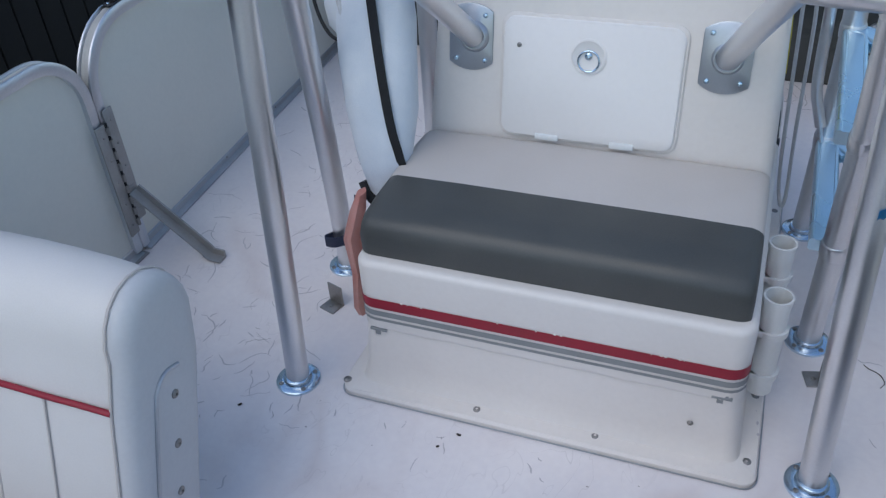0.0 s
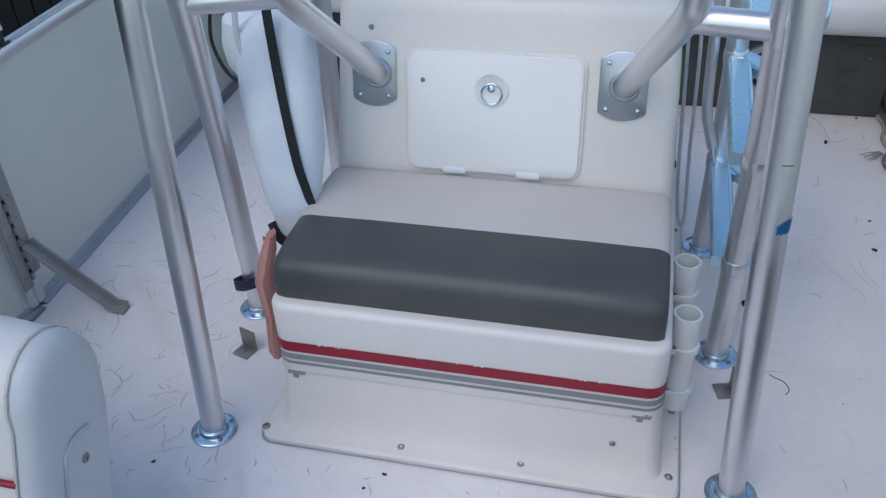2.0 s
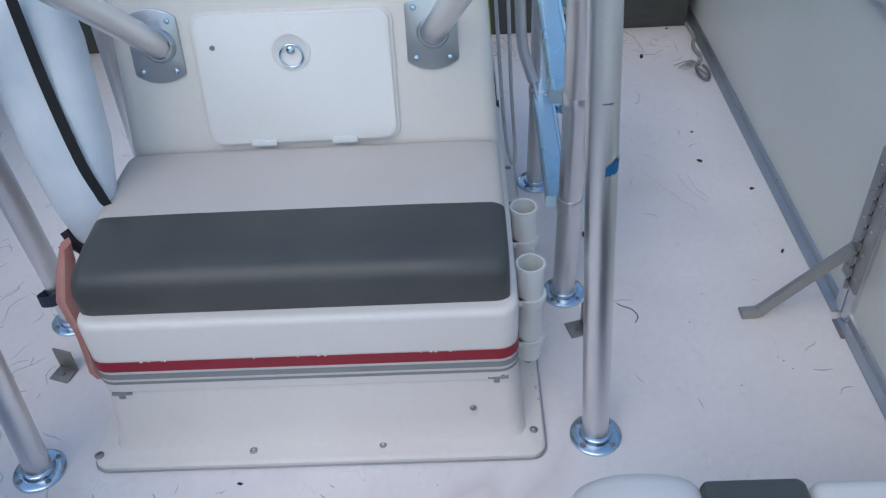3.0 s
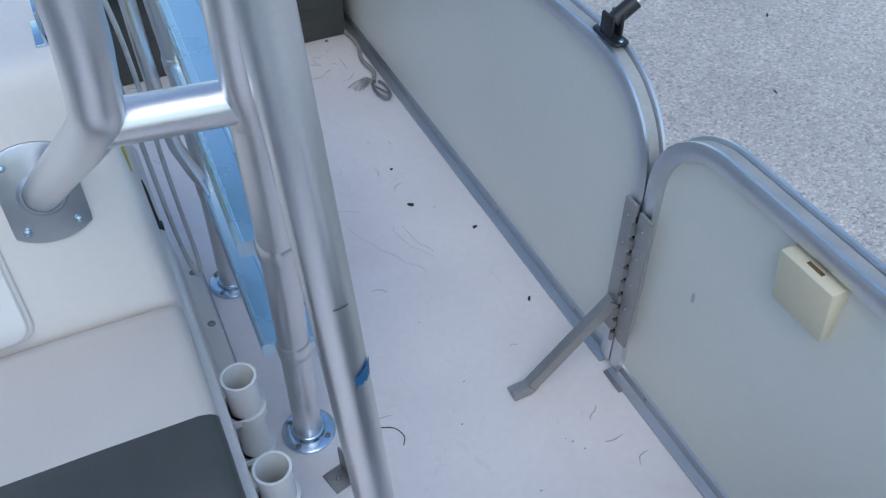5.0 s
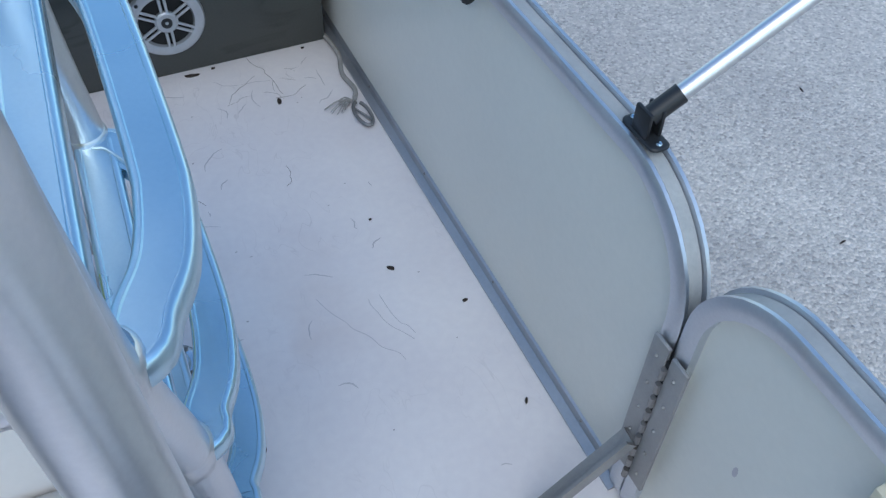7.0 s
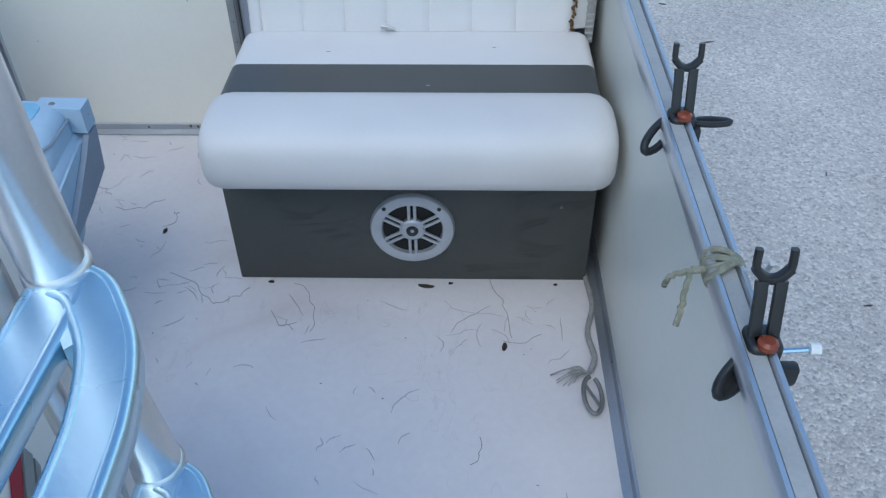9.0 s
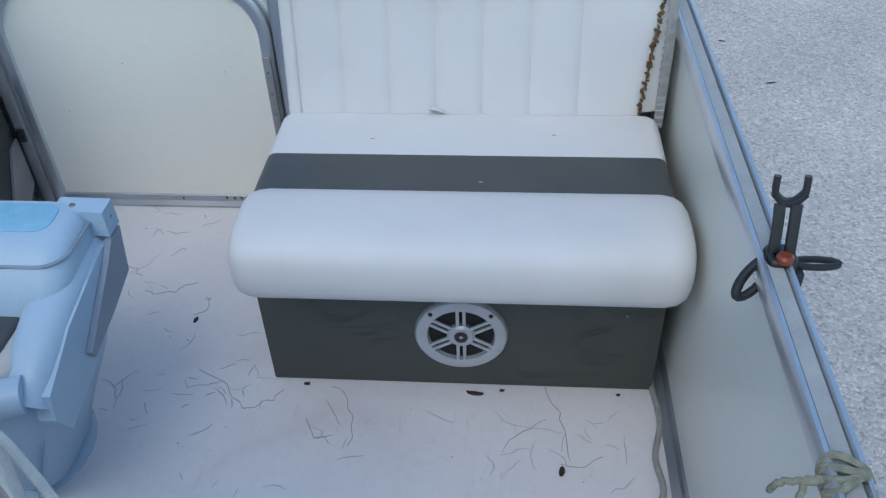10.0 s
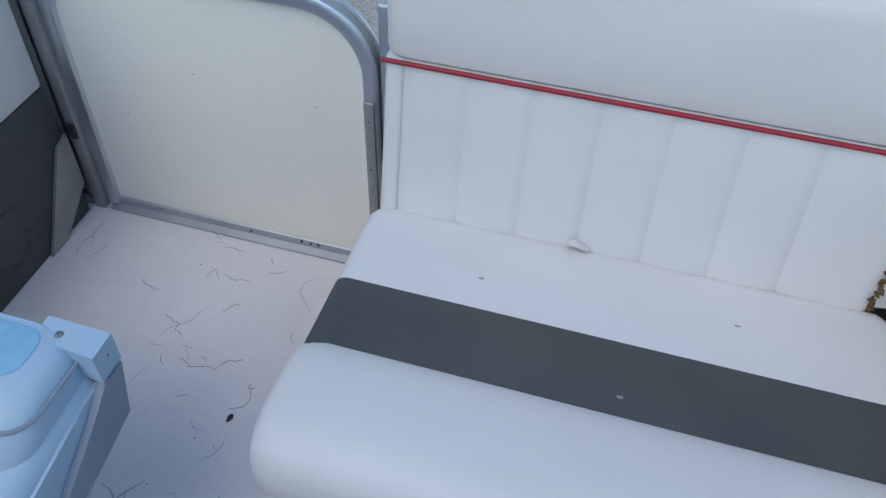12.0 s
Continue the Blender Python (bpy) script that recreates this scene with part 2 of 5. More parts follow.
def sweep(path, profile, up=(0, 0, 1), close=False):
    """Sweeps a closed (side, up) profile along a path."""
    P = [Vector(p) for p in path]
    n = len(P)
    rings = []
    for i in range(n):
        a = P[i - 1] if (close or i) else P[i]
        b = P[(i + 1) % n] if (close or i < n - 1) else P[i]
        t = (b - a).normalized()
        s = t.cross(Vector(up))
        s = s.normalized() if s.length > 1e-4 else Vector((1, 0, 0))
        u = s.cross(t).normalized()
        d1, d2 = (P[i] - a).normalized(), (b - P[i]).normalized()
        k = 1.0
        if d1.length and d2.length:
            c = max(0.5, math.sqrt(max(0.0, (1 + d1.dot(d2)) / 2)))
            k = 1 / c
        flat = abs(d1.cross(d2).normalized().dot(u)) if d1.cross(d2).length > 1e-6 else 0
        rings.append([P[i] + s * q[0] * (k if flat > 0.7 else 1) + u * q[1] * (k if 0 < flat <= 0.7 else 1) for q in profile])
    return loft(rings, close)


def circle(r, n=14):
    return [(r * math.cos(2 * math.pi * i / n), r * math.sin(2 * math.pi * i / n)) for i in range(n)]


def tube(path, r, n=16, up=(0.31, 0.17, 0.93)):
    return sweep(path, circle(r, n), up)


def oval(w, h, r, n=4):
    return [(p[0], p[1]) for p in rr(-w / 2, w / 2, -h / 2, h / 2, 0, r, n)]


def bezier(pts, n=10):
    """A smooth curve through points (Catmull-Rom)."""
    P = [Vector(p) for p in pts]
    P = [P[0] * 2 - P[1]] + P + [P[-1] * 2 - P[-2]]
    out = []
    for a, b, c, d in zip(P, P[1:], P[2:], P[3:]):
        for i in range(n):
            t = i / n
            out.append(0.5 * ((2 * b) + (c - a) * t + (2 * a - 5 * b + 4 * c - d) * t * t + (3 * b - a - 3 * c + d) * t ** 3))
    out.append(P[-2])
    return out


def lathe(profile, n=24):
    """Turns an (r, z) outline about the z axis."""
    rings = [[(r * math.cos(2 * math.pi * i / n), r * math.sin(2 * math.pi * i / n), z) for i in range(n)] for r, z in profile]
    return loft(rings, close=profile[0][0] > 0.0021 and profile[-1][0] > 0.0021)


def screw_head(parent, at, r=0.006, axis=(0, 0, 1), material=None, name="screw"):
    bm = lathe([(0.0003, 0), (r, 0), (r, 0.0012), (r * 0.75, 0.003), (r * 0.3, 0.0035), (r * 0.28, 0.0015), (0.0003, 0.0012)], 10)
    m = Vector(axis).to_track_quat("Z", "Y").to_matrix().to_4x4()
    return part(name, moved(bm, Matrix.Translation(at) @ m), material or M_STEEL, parent)


# ---- structure: ground, hull, deck, fence ----
XL, XR, YB, YF, H = -0.748, 1.484, 2.290, -1.9, 0.602
GROUND = -0.95

g = bmesh.new()
bmesh.ops.create_grid(g, x_segments=2, y_segments=2, size=300, matrix=Matrix.Translation((0, 0, GROUND)))
tagged(part("ground", g, M_GRAVEL), "pale crushed stone drive around the boat", "ground", kind="structure")
# Added strip that paints the ground left of the boat as shaded.
tagged(part("shade_ground_strip", rbox(-5.5, -1.35, -6, 9, GROUND - 0.03, GROUND + 0.03, 0.02), M_SHADE_GROUND), "added ground strip beside the boat, shade put into its near-black colour", "soil bed", kind="structure")


# Made-up backdrop: the shaded area past the rail becomes near-black boards.
def shade_backdrop():
    t = thing("shade_backdrop_fence", "added board backdrop, shade beyond the boat rail put into near-black", "fence", (-2.6, 0, GROUND), kind="structure")
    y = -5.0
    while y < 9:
        part("board", rbox(-0.02, 0.02, y, y + 0.14, 0.03, 2.9 + 0.03 * math.sin(y * 9), 0.004, 1), M_SHADE_BLACK, t)
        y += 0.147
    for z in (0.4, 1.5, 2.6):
        part("rail", rbox(0.02, 0.06, -5, 9, z, z + 0.09, 0.004, 1), M_SHADE_BLACK, t)


shade_backdrop()


def deck_hull():
    t = thing("pontoon_hull", "aluminium pontoon tubes under the deck", "boat hull", (0, 0, GROUND), kind="structure")
    for x in (-0.35, 1.12):
        bm = lathe([(0.001, -2.3), (0.12, -2.25), (0.29, -1.8), (0.29, 2.4), (0.25, 2.42), (0.001, 2.42)], 24)
        part("pontoon", moved(bm, Matrix.Translation((x, 0, 0.61)) @ Matrix.Rotation(radians(-90), 4, "X")), M_HULL, t)
        part("bunk", rbox(x - 0.15, x + 0.15, -1.7, 2.2, 0.0, 0.36, 0.01), M_SHADE_BLACK, t)


deck_hull()
floor = part("floor", rbox(XL - 0.22, XR + 0.075, YF - 0.1, YB + 0.12, -0.045, 0.0, 0.006), M_DECK)
tagged(floor, "scuffed off-white painted boat deck", "deck", kind="structure")
part("deck_edge", join(rbox(XL - 0.235, XL - 0.223, YF - 0.1, YB + 0.12, -0.09, 0.012), rbox(XR + 0.078, XR + 0.09, YF - 0.1, YB + 0.12, -0.09, 0.012)), M_TRIM, floor)

RAIL = [(-0.021, -0.006), (-0.019, -0.017), (0.019, -0.017), (0.021, -0.006), (0.021, 0.006), (0.018, 0.011), (0.013, 0.011), (0.0105, 0.003),
        (-0.0105, 0.003), (-0.013, 0.011), (-0.018, 0.011), (-0.021, 0.006)]
INSERT = [(-0.0100, 0.001), (0.0100, 0.001), (0.0095, 0.006), (-0.0095, 0.006)]


def fence_panel(name, length, r0, r1, label, skin, height=H, trim_side=1, category="fence panel"):
    """A panel in its own plane: u along +x from 0 to length, z up. The boat side is -y times trim_side."""
    t = thing(name, label, category, kind="structure")
    pts = [(0, 0, 0.012)]

    def arc(cx, cz, r, a0, a1):
        for i in range(11):
            a = radians(a0 + (a1 - a0) * i / 10)
            pts.append((cx + r * math.cos(a), 0, cz + r * math.sin(a)))

    if r0 > 0:
        arc(r0, height - r0, r0, 180, 90)
    else:
        pts.append((0, 0, height))
    if r1 > 0:
        arc(length - r1, height - r1, r1, 90, 0)
    else:
        pts.append((length, 0, height))
    pts.append((length, 0, 0.012))
    bm = loft([[(p[0], -0.006, p[2]) for p in pts], [(p[0], 0.006, p[2]) for p in pts]])
    part("panel_skin", bm, skin, t, smooth=False)
    open_path = [p for p in pts]
    part("rail", sweep(open_path, [(q[1], q[0]) for q in RAIL], (0, 1, 0)), M_RAIL, t)
    part("rail_insert", sweep(open_path, [(q[1], q[0]) for q in INSERT], (0, 1, 0)), M_INSERT, t)
    s = -trim_side
    part("bottom_trim", sweep([(0.0, 0, 0), (length, 0, 0)], [(s * -0.006, 0.001), (s * -0.030, 0.001), (s * -0.030, 0.006), (s * -0.014, 0.010), (s * -0.011, 0.024), (s * -0.006, 0.026)], (0, 0, 1)), M_TRIM, t)
    u = 0.12
    while u < length - 0.05:
        screw_head(t, (u, s * 0.011, 0.019), 0.003, (0, s, 0), M_STEEL, "rivet")
        u += 0.33
    return t


# right side: the panel's u axis runs along +y, the boat side faces -x
TURN_R = Matrix.Rotation(radians(90), 4, "Z")
fr = fence_panel("fence_panel_front_right", 0.297 - YF, 0, 0.13, "grey-cream fence panel with aluminium rail, beside the hinge", M_FENCE, height=0.587, trim_side=-1)
fr.matrix_basis = Matrix.Translation((XR + 0.010, YF, 0)) @ TURN_R
rr_ = fence_panel("fence_panel_rear_right", YB - 0.322, 0.17, 0, "long grey-cream fence panel with rounded front corner", M_FENCE, trim_side=-1)
rr_.matrix_basis = Matrix.Translation((XR + 0.010, 0.322, 0)) @ TURN_R
fl = fence_panel("fence_panel_front_left", 0.272 - YF, 0, 0.13, "grey-cream fence panel with rounded rail corner", M_FENCE, height=0.582, trim_side=1)
fl.matrix_basis = Matrix.Translation((XL - 0.010, YF, 0)) @ TURN_R
rl = fence_panel("fence_panel_rear_left", YB - 0.294, 0.17, 0, "long grey-cream fence panel beside the console", M_FENCE, trim_side=1)
rl.matrix_basis = Matrix.Translation((XL - 0.010, 0.294, 0)) @ Matrix.Rotation(radians(2.7), 4, "Z") @ TURN_R
# stern
g1 = fence_panel("stern_gate", 0.632, 0.13, 0.13, "cream stern gate panel in an aluminium frame", M_GATE, trim_side=1, category="gate")
g1.matrix_basis = Matrix.Translation((-0.015, YB, 0))
g2 = fence_panel("fence_panel_stern_left", 0.78, 0.0, 0.0, "cream stern fence panel behind the bench", M_GATE, trim_side=1)
g2.matrix_basis = Matrix.Translation((-0.840, YB + 0.004, 0))
g3 = fence_panel("fence_panel_stern_right", 0.84, 0.0, 0.0, "cream stern fence panel behind the bench", M_GATE, trim_side=1)
g3.matrix_basis = Matrix.Translation((0.64, YB + 0.004, 0))
g4 = fence_panel("fence_panel_bow", XR - XL - 0.02, 0.0, 0.0, "grey-cream bow fence panel", M_FENCE, trim_side=-1)
g4.matrix_basis = Matrix.Translation((XL + 0.01, YF, 0))


def gate_hinge():
    t = thing("strap_hinge", "riveted aluminium hinge strip on the stern gate", "hinge", (0.605, YB - 0.026, 0.0))
    part("strip", rbox(-0.003, 0.016, -0.003, 0.003, 0.03, 0.428, 0.001), M_LEAFSTEEL, t)
    for k in range(7):
        screw_head(t, (0.006, -0.003, 0.06 + k * 0.055), 0.003, (0, -1, 0), M_CHROME, "rivet")
    p = thing("gate_post", "dull aluminium gate post with a rubber stop", "gate post", (-0.036, YB - 0.02, 0))
    part("post", rbox(-0.016, 0.010, -0.012, 0.012, 0.0, 0.58, 0.003), M_LEAFSTEEL, p)
    part("stop", rbox(-0.010, 0.008, -0.022, -0.010, 0.20, 0.235, 0.003), M_BLACK, p)
    part("kick_plate", loft([[(x, y, z) for y, z in ((-0.175, 0.0), (-0.055, 0.20), (-0.020, 0.21), (-0.020, 0.08), (-0.120, 0.0))] for x in (-0.021, -0.014)]), M_LEAFSTEEL, p)


gate_hinge()


def hinge_strap(x, y, side, leaves, label):
    """Two perforated hinge leaves up the joint of two panels, with a kick brace to the deck."""
    t = thing("hinge_brace", label, "hinge brace", (x, y, 0))
    s = side
    for y0, (z0, z1) in zip((-0.036, 0.004), leaves):
        leaf = part("hinge_leaf", rbox(-0.003, 0.003, y0, y0 + 0.032, z0, z1, 0.0015), M_LEAFSTEEL, t)
        for k in range(5):
            screw_head(leaf, (s * 0.003, y0 + 0.016, z0 + 0.03 + k * (z1 - z0 - 0.06) / 4), 0.003, (s, 0, 0), M_LEAFSTEEL)
    for k in range(9):
        part("knuckle", moved(lathe([(0.0005, 0), (0.005, 0), (0.005, 0.020), (0.0005, 0.020)], 8), Matrix.Translation((s * 0.004, 0.0, 0.09 + k * 0.033))), M_STEEL, t)
    part("pin_gap", rbox(-0.001, 0.0035, -0.0045, 0.0045, 0.10, 0.385, 0.001), M_VOID, t)
    part("ear", rbox(-0.002, 0.005, 0.002, 0.030, 0.13, 0.20, 0.002), M_LEAFSTEEL, t)
    far = 0.195 if s < 0 else 0.222
    pth = [(s * 0.006, 0.013, 0.185), (s * (far - 0.050), 0.022, 0.022), (s * (far - 0.042), 0.022, 0.012), (s * (far - 0.034), 0.022, 0.006), (s * far, 0.022, 0.004)]
    part("brace", sweep(pth, [(-0.016, -0.0025), (0.016, -0.0025), (0.016, 0.0025), (-0.010, 0.0025), (-0.010, 0.020), (-0.015, 0.020)], (0, 0, 1)), M_LEAFSTEEL, t)
    part("foot_tab", rbox(-0.012, 0.012, -0.06, -0.005, 0.0, 0.006), M_STEEL, t)
    return t


hinge_strap(XR - 0.016, 0.303, -1, ((0.100, 0.402), (0.105, 0.408)), "dull steel hinge with kick brace, next to the gate box")
hinge_strap(XL + 0.016, 0.285, 1, ((0.072, 0.385), (0.100, 0.415)), "dull steel hinge with kick brace, behind the bow lounge")


def bimini_mount(x, y, lean, radius, neck, label):
    t = thing("bimini_mount", label, "bracket", (x, y, H + 0.008))
    t.scale = (0.85, 0.85, 0.85)
    part("base_plate", pillow(-0.017, 0.017, -0.042, 0.042, 0, 0.008, 0.012, 0.004), M_BLACK, t)
    part("jaw", join(rbox(-0.014, -0.007, -0.018, 0.018, 0.006, 0.05, 0.003), rbox(0.007, 0.014, -0.018, 0.018, 0.006, 0.05, 0.003)), M_BLACK, t)
    d = Vector(lean).normalized()
    part("socket", tube([Vector((0, 0, 0.034)), Vector((0, 0, 0.034)) + d * neck], 0.0150, 14), M_BLACK, t)
    part("tube", tube([Vector((0, 0, 0.034)) + d * (neck - 0.007), Vector((0, 0, 0.034)) + d * 0.85], radius, 14), M_TUBE, t)
    for k in (-0.032, 0.032):
        screw_head(t, (0, k, 0.008), 0.005, (0, 0, 1), M_CHROME)
    return t


bimini_mount(XR + 0.012, 0.480, (0.26, -0.03, 0.2), 0.0125, 0.052, "black plastic bimini mount with aluminium tube on the rail")
bimini_mount(XL - 0.016, 0.475, (-0.12, 0.06, 0.6), 0.027, 0.018, "black plastic bimini mount with aluminium tube on the rail")


# ---- console with its front seat ----
def console():
    t = thing("console", "white fibreglass console with a front seat box and stripes", "boat console", (0, 0, 0))
    cx = 0.41
    rings = []
    for z, ox, y0, r in ((0.0, 0.42, -0.025, 0.03), (0.012, 0.42, -0.025, 0.03), (0.018, 0.416, -0.020, 0.03), (0.022, 0.386, 0.008, 0.03),
                         (0.036, 0.382, 0.018, 0.03), (0.07, 0.378, 0.024, 0.03), (0.165, 0.370, 0.028, 0.032)):
        rings.append(rr(cx - ox, cx + ox, y0, 0.96 + (0.40 - 0.38 if z < 0.02 else 0), z, r))
    part("base", loft(rings), M_GEL, t)
    part("seat_box", pillow(cx - 0.372, cx + 0.372, 0.024, 0.955, 0.165, 0.332, 0.035, 0.014, 0.004), M_GEL, t)
    # sloped upper shell
    prof = [(0.43, 0.30), (0.432, 0.40), (0.495, 0.735), (0.502, 0.752), (0.515, 0.762), (0.535, 0.765), (0.93, 0.765), (0.955, 0.74), (0.96, 0.30)]
    rings = []
    for k, (dx, ins) in enumerate(((0, 0.022), (0.006, 0.010), (0.016, 0.003), (0.028, 0.0))):
        rings.append((dx, ins))
    full = []
    for dx, ins in rings:
        full.append([(0.040 + dx + 0.055 * max(0, z - 0.30), y + (ins if y < 0.7 else -ins), z - (ins if z > 0.6 else 0)) for y, z in prof])
    for dx, ins in rings[::-1]:
        full.append([(0.775 - dx - 0.055 * max(0, z - 0.30), y + (ins if y < 0.7 else -ins), z - (ins if z > 0.6 else 0)) for y, z in prof])
    part("upper_shell", loft(full), M_GEL, t)
    # colour bands round the box
    for name, z0, z1, m in (("red_stripe", 0.2205, 0.2450, M_RED), ("grey_stripe", 0.2010, 0.2145, M_GREY), ("thin_grey_stripe", 0.1880, 0.1950, M_GREY)):
        o = 0.0012
        outer = [rr(cx - 0.372 - o, cx + 0.372 + o, 0.024 - o, 0.955 + o, z, 0.036) for z in (z0, z1)]
        part(name, loft(outer, cap=False), m, t)
    chips = random.Random(6)
    for x in (0.135, 0.148, 0.170, 0.176, 0.33, 0.405, 0.44, 0.452, 0.615, 0.632, 0.640, 0.665, 0.672):
        w = chips.uniform(0.0008, 0.0030)
        h = chips.uniform(0.0008, 0.0022)
        part("paint_chip", rbox(x - w, x + w, 0.0218, 0.0245, 0.2452 - h, 0.2460, 0.0003), M_GEL, t)
    for x in (0.076, 0.745):
        z = 0.158 if x < 0.4 else 0.168
        bm = join(rbox(x - 0.018, x + 0.018, 0.0235, 0.0290, z, z + 0.006, 0.001), rbox(x - 0.008, x + 0.003, 0.0245, 0.0295, z - 0.011, z + 0.002, 0.001), rbox(x - 0.001, x + 0.011, 0.0245, 0.0290, z + 0.004, z + 0.010, 0.001))
        part("emblem", bm, M_GREY, t)
    for x, y in ((-0.002, 0.004), (0.289, 0.004), (0.530, 0.007), (0.809, 0.030)):
        screw_head(t, (x, y - 0.004, 0.0185), 0.009)
    for y in (0.20, 0.37, 0.55, 0.72, 0.876):
        screw_head(t, (0.812, y, 0.0185), 0.009)
        screw_head(t, (0.008, y, 0.0185), 0.009)
    screw_head(t, (0.699, 0.022, 0.094), 0.006, (0, -1, 0))
    part("flange_bead", sweep([(p[0], p[1], 0.003) for p in rr(cx - 0.422, cx + 0.422, -0.027, 0.982, 0, 0.03)], circle(0.0016, 6), close=True), M_TRIM, t)
    part("front_gap", rbox(0.245, 0.390, 0.0495, 0.0535, 0.3323, 0.3343, 0.0003), M_VOID, t)
    part("front_strip", rbox(0.392, 0.560, 0.0495, 0.0535, 0.3323, 0.3340, 0.0003), M_CHROME, t)
    # top fittings
    for x in (0.235, 0.565):
        bm = lathe([(0.038, 0.0005), (0.0405, 0.003), (0.036, 0.003), (0.033, 0.001)], 24)
        part("cup_holder", moved(bm, Matrix.Translation((x, 0.60, 0.7655))), M_GEL, t)
        part("cup_well", moved(lathe([(0.001, 0.0012), (0.034, 0.0012), (0.034, 0.002), (0.001, 0.002)], 24), Matrix.Translation((x, 0.60, 0.7655))), M_CREAM, t)
    for x in (0.095, 0.715):
        b = part("windscreen_bracket", join(rbox(x - 0.012, x + 0.012, 0.535, 0.60, 0.765, 0.769, 0.001), rbox(x - 0.002, x + 0.002, 0.535, 0.60, 0.767, 0.81, 0.001)), M_CHROME, t)
        for y in (0.548, 0.585):
            screw_head(b, (x + 0.006, y, 0.769), 0.005, (0, 0, 1), M_BLACK)
    # plates for the pipe braces and access hatch, in the sloped face's plane
    tilt = Matrix.Translation((0, 0.432, 0.40)) @ Matrix.Rotation(math.atan2(0.063, 0.335), 4, "X").inverted()
    for px, pz in ((0.143, 0.211), (0.651, 0.214)):
        ring = []
        for i in range(36):
            a = 2 * math.pi * i / 36
            ring.append((px + max(-0.047, min(0.047, 0.072 * math.cos(a))), 0, pz + 0.069 * math.sin(a)))
        bm = loft([[(x, 0.0, z) for x, y, z in ring], [(x, -0.005, z) for x, y, z in ring], [(px + (x - px) * 0.97, -0.006, pz + (z - pz) * 0.97) for x, y, z in ring]])
        pl = part("pipe_plate", moved(bm, tilt), M_PLATE, t)
        for dx in (-0.031, 0.031):
            for dz in (-0.046, 0.046):
                p = tilt @ Vector((px + dx, -0.006, pz + dz))
                screw_head(pl, p, 0.0055, tilt.to_3x3() @ Vector((0, -1, 0)), M_CHROME)
    rings = []
    for y, d in ((0.0, 0.0), (-0.004, 0.0), (-0.006, 0.002)):
        rings.append([(x, y, z) for x, z, _ in rr(0.210 + d, 0.581 - d, 0.010 + d, 0.269 - d, 0, 0.028)])
    hatch = part("hatch_frame", moved(loft(rings), tilt), M_GEL, t)
    rings = []
    for y, d in ((-0.006, 0.009), (-0.010, 0.009), (-0.012, 0.011)):
        rings.append([(x, y, z) for x, z, _ in rr(0.207 + d, 0.584 - d, 0.007 + d, 0.272 - d, 0, 0.026)])
    door = part("hatch_door", moved(loft(rings), tilt), M_HATCH, t)
    for x in (0.316, 0.473):
        part("hatch_hinge", moved(rbox(x - 0.025, x + 0.025, -0.015, 0.0, 0.010, 0.024, 0.003), tilt), M_PVC, door)
    R90 = Matrix.Rotation(radians(90), 4, "X")
    part("latch_dish", moved(lathe([(0.036, 0), (0.036, 0.0025), (0.032, 0.0035), (0.028, 0.001), (0.001, 0.001)], 28), tilt @ Matrix.Translation((0.392, -0.012, 0.194)) @ R90), M_HATCH, door)
    part("latch_ring", moved(sweep([(0.021 * math.cos(a), 0.021 * math.sin(a), 0.004) for a in [2 * math.pi * i / 24 for i in range(24)]], circle(0.0020, 8), close=True), tilt @ Matrix.Translation((0.393, -0.012, 0.186)) @ R90), M_CHROME, door)
    screw_head(door, tilt @ Vector((0.392, -0.014, 0.196)), 0.008, (0, -1, 0.2), M_CHROME, "latch_pin")
    screw_head(t, tilt @ Vector((0.139, 0.0, 0.305)), 0.006, (0, -1, 0.2), M_STEEL, "knob")
    screw_head(door, tilt @ Vector((0.249, -0.012, 0.206)), 0.005, (0, -1, 0.2), M_STEEL)
    # rear corner stripes and sticker on the side
    side = Matrix.Translation((0.7755, 0, 0.30)) @ Matrix.Rotation(-math.atan(0.055), 4, "Y")
    part("yellow_sticker", moved(rbox(-0.0005, 0.0010, 0.53, 0.688, 0.262, 0.345, 0.0004), side), M_YELLOW, t, "yellow warning sticker")
    for i in range(4):
        z = 0.275 + i * 0.016
        part("sticker_line", moved(rbox(0.0008, 0.0014, 0.55, 0.672, z, z + 0.0022, 0.0003), side), M_GREY, t)
    for name, ring, m in (("side_red_stripe", ((0.790, 0.320), (0.798, 0.300), (0.752, 0.236), (0.738, 0.246)), M_RED),
                          ("side_grey_stripe", ((0.799, 0.294), (0.804, 0.274), (0.762, 0.212), (0.754, 0.230)), M_GREY),
                          ("side_thin_stripe", ((0.804, 0.268), (0.805, 0.254), (0.768, 0.198), (0.764, 0.207)), M_GREY)):
        part(name, moved(loft([[(x, y, z) for y, z in ring] for x in (-0.0005, 0.0020)]), side), m, t)
    latch = part("rubber_latch", tube(bezier([(0.768, 0.742, 0.385), (0.771, 0.720, 0.372), (0.772, 0.700, 0.352), (0.774, 0.690, 0.335)], 5), 0.0045, 8), M_BLACK, t, "black rubber latch")
    part("latch_end", rbox(0.769, 0.782, 0.672, 0.690, 0.320, 0.336, 0.003), M_BLACK, latch)
    return t


console()


